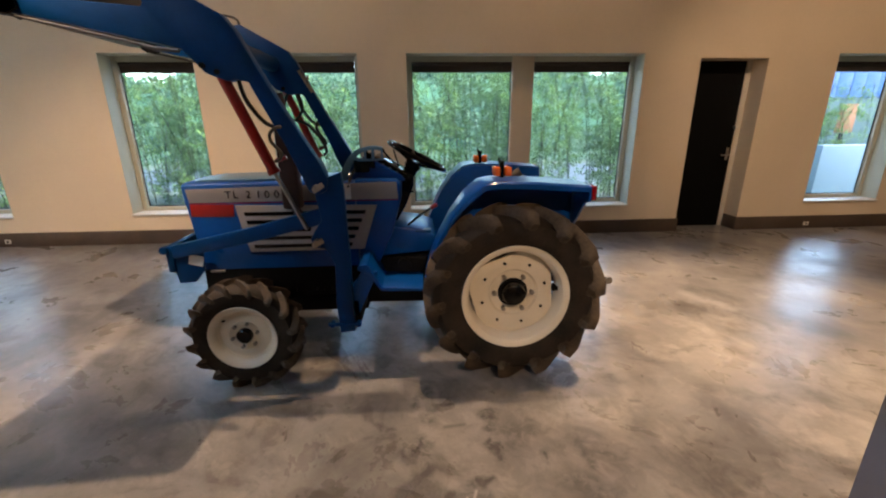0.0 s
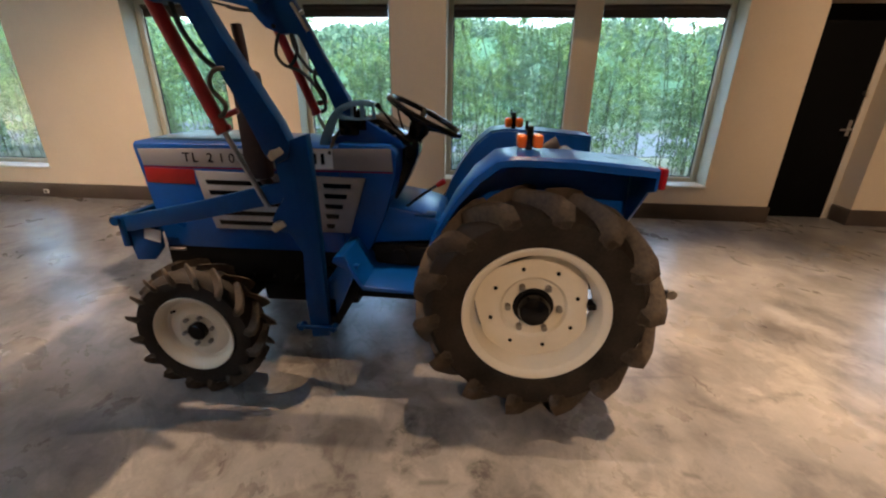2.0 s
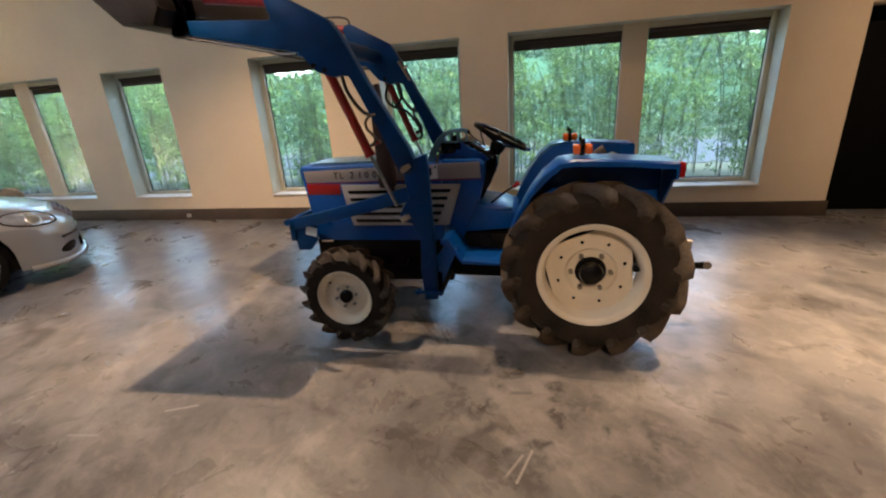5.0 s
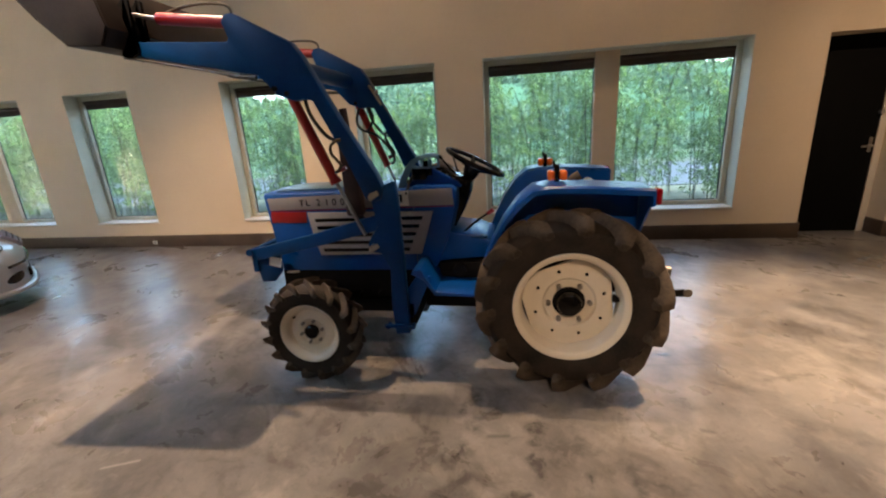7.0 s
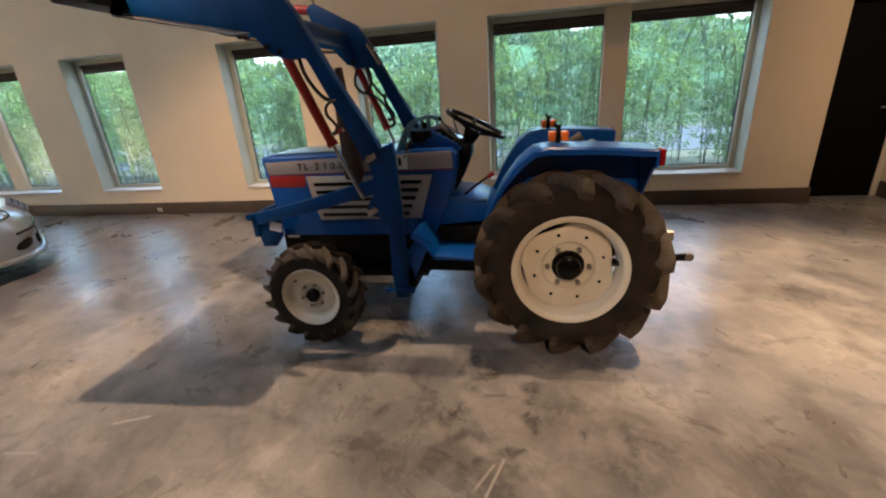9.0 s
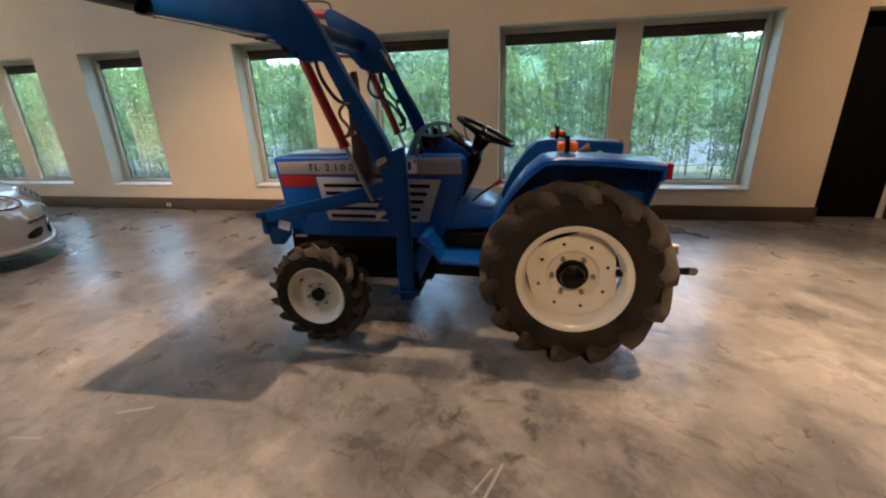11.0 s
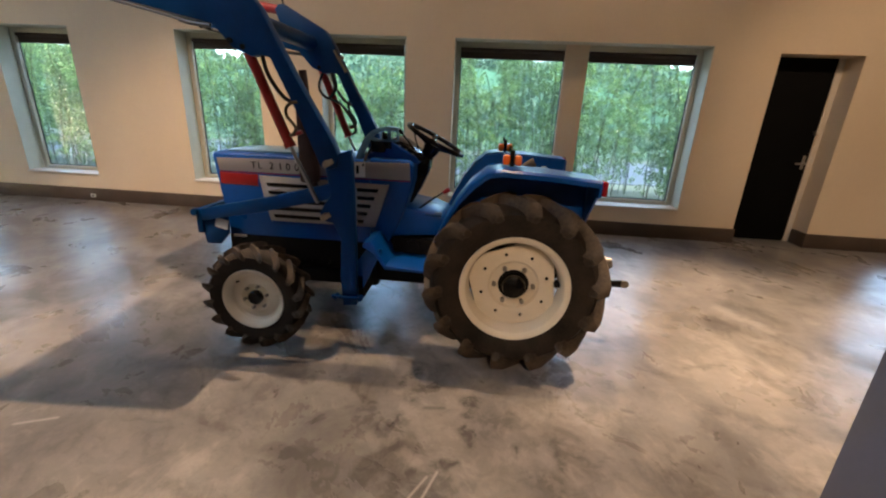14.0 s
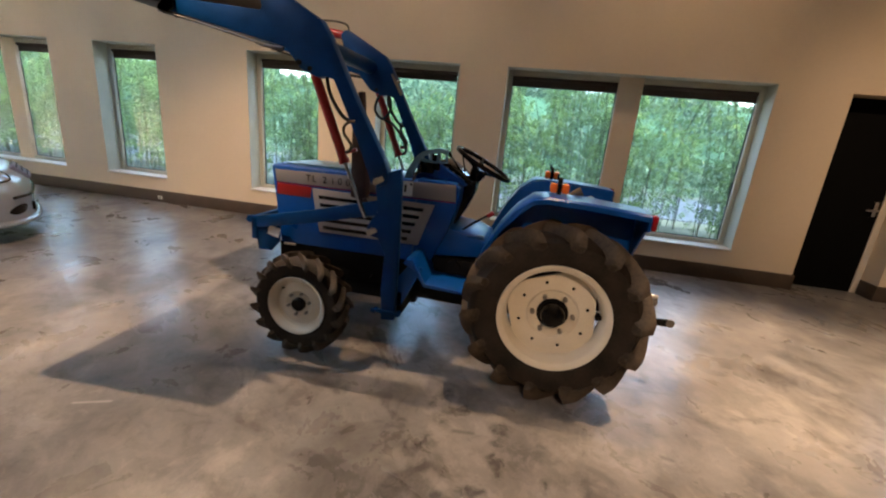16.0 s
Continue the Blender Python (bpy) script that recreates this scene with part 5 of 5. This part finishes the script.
def fitted_oval(centre, normal, along_axis, half_long, half_high, proud):
    """An oval lens that follows the body shell, and its outline a little proud of it."""
    nrm = Vector(normal).normalized()
    u = Vector(along_axis)
    u = (u - nrm * u.dot(nrm)).normalized()
    v = nrm.cross(u)
    bm, rings = bmesh.new(), []
    for r in (0.0, 0.35, 0.65, 0.85, 0.96, 1.0):
        ring = []
        for k in range(1 if r == 0 else 36):
            a = 2 * math.pi * k / 36
            p = Vector(centre) + u * (half_long * r * math.cos(a)) + v * (half_high * r * math.sin(a))
            hit = shell_tree.ray_cast(p + nrm * 0.5, -nrm)[0] or p
            ring.append(hit + nrm * (proud * (1 - r**6) + 0.002))
        rings.append(ring)
    tip = bm.verts.new(rings[0][0])
    rows = [[bm.verts.new(p) for p in ring] for ring in rings[1:]]
    for k in range(36):
        bm.faces.new((tip, rows[0][k], rows[0][(k + 1) % 36]))
        for a, b in zip(rows, rows[1:]):
            bm.faces.new((a[k], b[k], b[(k + 1) % 36], a[(k + 1) % 36]))
    return bm, rings[-1]


for s in (-1, 1):
    b, edge = fitted_oval((s * 0.640, 0.500, 0.605), (s * 0.62, 0.55, 0.56), (s * -0.62, 0.72, -0.22), 0.225, 0.098, 0.010)
    lampo = part("headlight", moved(b), M_CARLAMP, body, "clear oval headlight")
    part("lamp_surround", moved(tube(edge, 0.007, 6, 0, True)), M_BLACK, body, "thin dark lamp surround")
    b, edge = fitted_oval((s * 0.665, 0.52, 0.592), (s * 0.62, 0.55, 0.56), (s * -0.62, 0.72, -0.22), 0.075, 0.070, 0.016)
    part("lamp_lens", moved(b), M_CHROME, lampo, "bright round lens")
    b, edge = fitted_oval((s * 0.60, 0.72, 0.31), (s * 0.45, 0.9, 0.05), (s * -0.9, 0.45, 0.1), 0.12, 0.045, 0.003)
    part("side_intake", moved(b), M_BLACK, body, "black side air intake")
GR = Matrix.Translation((0, 0.800, 0.605)) @ Matrix.Rotation(radians(46), 4, "X")
bm = plate([(-0.25, 0.085), (0.25, 0.085), (0.19, -0.085), (-0.19, -0.085)], -0.03, 0.022, 0.008)
bmesh.ops.transform(bm, matrix=GR, verts=bm.verts[:])
grille = part("grille", moved(bm), M_SLATE, body, "slate-grey grille")
for n_bar in range(3):
    bm = box(-0.20, 0.20, 0.020, 0.028, -0.052 + 0.05 * n_bar, -0.044 + 0.05 * n_bar, 0.002)
    bmesh.ops.transform(bm, matrix=GR, verts=bm.verts[:])
    part("grille_bar", moved(bm), M_IRON, grille)
part("lower_intake", moved(box(-0.40, 0.40, 0.80, 0.872, 0.255, 0.345, 0.015)), M_BLACK, body, "black lower air intake")
part("bumper_strip", moved(tube([(-0.70, 0.735, 0.43), (-0.45, 0.845, 0.43), (0, 0.875, 0.43), (0.45, 0.845, 0.43), (0.70, 0.735, 0.43)], 0.014, 8)), M_BLACK, body, "dark bumper rubbing strip")
# cabin
bm = bmesh.new()
rows = []
for y, w0, w1, z in ((-3.05, 0.66, 0.60, 0.97), (-2.55, 0.74, 0.56, 1.22), (-2.1, 0.77, 0.55, 1.34), (-1.6, 0.78, 0.56, 1.36), (-1.15, 0.77, 0.60, 1.24), (-0.60, 0.70, 0.66, 0.93)):
    rows.append([bm.verts.new(p) for p in ((-w0, y, 0.90), (-w1, y, z - 0.03), (-w1 * 0.6, y, z), (w1 * 0.6, y, z), (w1, y, z - 0.03), (w0, y, 0.90))])
for a, b in zip(rows, rows[1:]):
    for k in range(5):
        bm.faces.new((a[k], a[k + 1], b[k + 1], b[k]))
bm.faces.new(rows[0])
bm.faces.new(rows[-1][::-1])
part("cabin_glass", moved(bm), M_CARGLASS, car, "dark tinted cabin glass", 40)
part("roof", moved(slab([(-0.52, -2.45), (0.52, -2.45), (0.55, -1.3), (-0.55, -1.3)], 1.335, 1.375, 0.015)), M_SILVER, car, "silver roof panel")
for s in (-1, 1):
    part("door_mirror", moved(box(min(s * 0.84, s * 1.0), max(s * 0.84, s * 1.0), -0.86, -0.74, 0.95, 1.06, 0.03)), M_SILVER, car)
    part("door_handle", moved(box(min(s * 0.872, s * 0.892), max(s * 0.872, s * 0.892), -2.0, -1.85, 0.72, 0.745, 0.005)), M_CHROME, body)
    part("tail_light", moved(box(min(s * 0.42, s * 0.70), max(s * 0.42, s * 0.70), -3.612, -3.55, 0.66, 0.76, 0.02)), M_REDLENS, body, "red tail light")


def car_wheel(s, y):
    c = Vector((s * 0.775, y, 0.32))
    ax = Vector((s, 0, 0))
    tyre = [(0.252, -0.095), (0.268, -0.105), (0.300, -0.10), (0.318, -0.075), (0.32, 0.0), (0.318, 0.075), (0.300, 0.10), (0.268, 0.105), (0.252, 0.095), (0.24, 0.0)]
    w = part("wheel", moved(lathe(tyre, c, ax, 56, True)), M_CARTYRE, car, "low-profile black tyre on an alloy wheel")
    rim = [(0.257, 0.100), (0.260, 0.090), (0.243, 0.078), (0.230, 0.03), (0.228, -0.08), (0.238, -0.08), (0.246, 0.05)]
    part("rim", moved(lathe(rim, c, ax, 56, True)), M_ALLOY, w, "silver alloy rim")
    part("brake_disc", moved(lathe([(0.155, 0.0), (0.155, 0.012), (0.0, 0.014)], c, ax, 40)), M_IRON, w, "dark brake disc")
    part("wheel_well", moved(lathe([(0.21, -0.06), (0.21, -0.05), (0.0, -0.05)], c, ax, 32)), M_BLACK, w)
    hub = c + ax * 0.070
    part("hub", moved(lathe([(0.050, -0.02), (0.050, 0.008), (0.040, 0.016), (0.0, 0.018)], hub, ax, 24)), M_ALLOY, w)
    for k in range(5):
        a = 0.3 + 2 * math.pi * k / 5
        for da in (-0.125, 0.125):
            p = hub + 0.046 * Vector((0, math.cos(a + da * 4), math.sin(a + da * 4)))
            q = c + ax * 0.082 + 0.240 * Vector((0, math.cos(a + da), math.sin(a + da)))
            part("spoke", moved(tube([p, p.lerp(q, 0.35) + ax * 0.012, p.lerp(q, 0.7) + ax * 0.008, q], 0.0150, 7, 4)), M_ALLOY, w)


for s in (-1, 1):
    for y in ARCHES:
        car_wheel(s, y)

# ---- outside ----
bm = bmesh.new()
bmesh.ops.create_grid(bm, x_segments=60, y_segments=60, size=1, matrix=Matrix.Translation((0, 0, -0.02)) @ Matrix.Diagonal((600, 600, 1, 1)))
bmesh.ops.delete(bm, geom=[f for f in bm.faces if abs(f.calc_center_median().x) < 15 and -10 < f.calc_center_median().y < -5], context="FACES")
for v in bm.verts:
    v.co.z = -0.30
tagged(part("ground", bm, M_GROUND, smooth=0), "pale gravel ground outside the hall", "ground", kind="structure")


def bamboo_mesh(seed, height, canes, spread):
    """Canes with side branches and hanging leaf tufts of one bamboo clump, standing on the origin."""
    rng = random.Random(seed)
    stems = bmesh.new()
    verts, faces = [], []
    for _ in range(canes):
        a, r = rng.uniform(0, 6.28), spread * math.sqrt(rng.random())
        h = height * rng.uniform(0.70, 1.08)
        lean = Vector((rng.uniform(-0.10, 0.10), rng.uniform(-0.09, 0.09), 0))
        pts = [Vector((r * math.cos(a), r * math.sin(a), 0)) + lean * (h * t) + lean * (1.3 * h * t**4) + Vector((0, 0, h * t)) for t in (0, 0.25, 0.5, 0.75, 1.0)]
        tube(pts, rng.uniform(0.0045, 0.0085), 5, 2, bm=stems)
        for _ in range(rng.randint(16, 22)):
            t = rng.uniform(0.05, 1.0) ** 0.85
            k = min(3, int(t * 4))
            foot = pts[k].lerp(pts[k + 1], t * 4 - k)
            out = Vector((rng.gauss(0, 1), rng.gauss(0, 1), 0)).normalized()
            reach = rng.uniform(0.14, 0.42) * (1.15 - 0.5 * t)
            for _ in range(rng.randint(18, 27)):
                s = rng.uniform(0.25, 1.0)
                q = foot + out * (reach * s) + Vector((0, 0, reach * (0.75 * s - 0.62 * s * s)))
                q = q + Vector((rng.gauss(0, 0.035), rng.gauss(0, 0.035), rng.gauss(0, 0.035)))
                d = (out * 0.7 + Vector((rng.gauss(0, 0.7), rng.gauss(0, 0.7), rng.uniform(-1.3, 0.3)))).normalized()
                w = d.cross(Vector((rng.gauss(0, 0.7), rng.gauss(0, 0.7), 1))).normalized()
                ln, wd = rng.uniform(0.06, 0.125), rng.uniform(0.007, 0.0125)
                n = len(verts)
                verts += [q, q + d * ln * 0.4 + w * wd, q + d * ln, q + d * ln * 0.4 - w * wd]
                faces.append((n, n + 1, n + 2, n + 3))
    leaf = bpy.data.meshes.new("leaves")
    leaf.from_pydata([tuple(v) for v in verts], [], faces)
    stem = bpy.data.meshes.new("canes")
    bmesh.ops.recalc_face_normals(stems, faces=stems.faces[:])
    stems.to_mesh(stem)
    stems.free()
    stem.shade_smooth()
    stem.materials.append(M_CANE)
    leaf.materials.append(M_LEAF)
    return stem, leaf


CLUMPS = []
for seed, (h, canes) in enumerate(((3.2, 13), (3.6, 16), (2.9, 12), (3.3, 15), (2.5, 10))):
    stem, leaf = bamboo_mesh(40 + seed, h, canes, 0.55)
    b = thing("bamboo", (0, 0, -0.30), "leafy green bamboo clump growing outside the windows", "bamboo", "bamboo hedge")
    for name, me in (("canes", stem), ("leaves", leaf)):
        o = new(name, me)
        o.parent = b
    CLUMPS.append(b)
rng = random.Random(5)
for row, (y, step) in enumerate(((9.1, 1.05), (10.2, 1.35))):
    x = -26.0 + 0.3 * row
    k = row
    while x < 7.4:
        m = pose(x + rng.uniform(-0.2, 0.2), y + rng.uniform(-0.35, 0.35), -0.30, 0, 0, rng.uniform(0, 360))
        if row == 0 and k < 5:
            CLUMPS[k].matrix_basis = m
        elif -8.4 < x < -5.7:
            copy_thing(CLUMPS[4 if row == 0 else 2], m)
        elif not 4.6 < x < 6.0:
            copy_thing(CLUMPS[rng.randrange(5)], m)
        x += step * rng.uniform(0.75, 1.25)
        k += 1

tagged(part("road", slab([(-60, 11.6), (40, 11.6), (40, 17.4), (-60, 17.4)], -0.31, -0.285, 0.0), M_ROAD, smooth=0), "pale damp concrete road beyond the bamboo", "road", kind="structure")

# a planted bank with woods on it, behind the hedge
bm = bmesh.new()
bmesh.ops.create_grid(bm, x_segments=90, y_segments=10, size=1, matrix=Matrix.Translation((-5, 36, 0)) @ Matrix.Diagonal((90, 12, 1, 1)))


def bank_top(x):
    dip = 1 - 0.20 * math.exp(-(((x + 19.5) / 2.6) ** 2))
    return dip * (6.25 + 0.45 * noise.noise(Vector((x * 0.07, 3.0, 0))) + 0.35 * noise.noise(Vector((x * 0.4, 7.0, 0))))


for v in bm.verts:
    s = min(1.0, max(0.0, (v.co.y - 24) / 9))
    v.co.z = -0.35 + bank_top(v.co.x) * 0.80 * (s * s * (3 - 2 * s))
tagged(part("bank", bm, M_BANK, smooth=60), "overgrown green bank outside, beyond the hedge", "bank", kind="structure")


def leaf_field(rng, count, x0, x1, place, size):
    """Loose leaves of undergrowth or woods: place(x, s) gives y and z."""
    verts, faces = [], []
    for _ in range(count):
        x = rng.uniform(x0, x1)
        y, z = place(x, rng)
        d = Vector((rng.gauss(0, 1), rng.gauss(0, 1), rng.gauss(0, 1))).normalized()
        q = d.orthogonal().normalized()
        ln = rng.uniform(*size)
        wd = ln * rng.uniform(0.25, 0.4)
        p = Vector((x, y, z))
        n = len(verts)
        verts += [tuple(p), tuple(p + d * ln * 0.5 + q * wd), tuple(p + d * ln), tuple(p + d * ln * 0.5 - q * wd)]
        faces.append((n, n + 1, n + 2, n + 3))
    return verts, faces


def on_bank(x, r):
    s = r.random()
    y = 24.0 + 10 * s
    lump = max(0.1, 0.6 + 1.1 * noise.noise(Vector((x * 0.35, y * 0.35, 2.0))))
    return y, -0.35 + bank_top(x) * 0.80 * (s * s * (3 - 2 * s)) + 1.1 * lump * r.random()


def on_ground(x, r):
    y = r.uniform(17.6, 24.0)
    lump = max(0.0, 0.25 + 1.2 * noise.noise(Vector((x * 0.5, y * 0.5, 5.0))))
    return y, -0.30 + 1.3 * lump * r.random() + 0.12 * r.random()


verts, faces = leaf_field(random.Random(19), 50000, -60, 20, on_ground, (0.07, 0.15))
me = bpy.data.meshes.new("undergrowth")
me.from_pydata(verts, [], faces)
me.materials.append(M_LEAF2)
tagged(new("undergrowth", me), "low green shrubs and weeds behind the bamboo", "shrubs", kind="stuff")
verts, faces = leaf_field(random.Random(9), 170000, -65, 35, on_bank, (0.17, 0.38))
me = bpy.data.meshes.new("far_woods")
me.from_pydata(verts, [], faces)
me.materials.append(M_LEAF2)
tagged(new("far_woods", me), "distant green woodland behind the bamboo", "woods", kind="stuff")

# low pale wall, a board and a clump past the end of the hedge
tagged(part("garden_wall", box(8.36, 12.5, 8.95, 9.15, -0.3, 0.86, 0.01), M_PALE), "low pale rendered garden wall outside", "wall")
board = thing("site_board", (10.9, 11.0, -0.3), "orange board on a post behind the garden wall", "board")
part("panel", box(10.64, 11.12, 10.98, 11.02, 1.05, 1.78, 0.01), M_BOARD, board)
part("post", box(10.86, 10.92, 11.021, 11.07, -0.3, 1.7, 0.006), M_IRON, board)
copy_thing(CLUMPS[4], pose(10.0, 10.3, -0.30, 0, 0, 40))

# a blue-clad shed beyond the garden wall
shed = thing("shed", (18.0, 16.0, -0.3), "blue metal-clad shed with a grey-green base beyond the garden wall", "shed")
part("base_wall", box(12.6, 26.0, 14.2, 20.0, -0.3, 2.1, 0.02), M_SHEDBASE, shed, "grey-green rendered base")
for k in range(27):
    part("cladding_panel", box(12.62 + 0.494 * k, 13.10 + 0.494 * k, 14.16, 14.26, 2.1, 3.2, 0.01), M_SHED, shed)
part("end_wall", box(12.62, 25.96, 14.27, 19.98, 2.11, 3.18, 0.01), M_SHED, shed)
part("roof", box(12.4, 26.2, 14.0, 20.2, 3.2, 3.32, 0.02), M_IRON, shed, "flat dark roof")

# a bundled cloth on the sill behind the car
bm = bmesh.new()
bmesh.ops.create_icosphere(bm, subdivisions=4, radius=1)
for v in bm.verts:
    f = 1 + 0.35 * noise.noise(v.co * 1.7) + 0.12 * noise.noise(v.co * 5.0)
    v.co = Vector((v.co.x * 0.27 * f, v.co.y * 0.095, max(0.0, v.co.z * 0.15 * f + 0.03)))
bmesh.ops.transform(bm, matrix=Matrix.Translation((-9.10, 5.42, 0.3755)), verts=bm.verts[:])
tagged(part("cloth", bm, M_CLOTH), "crumpled brown cloth lying on the window sill", "cloth")
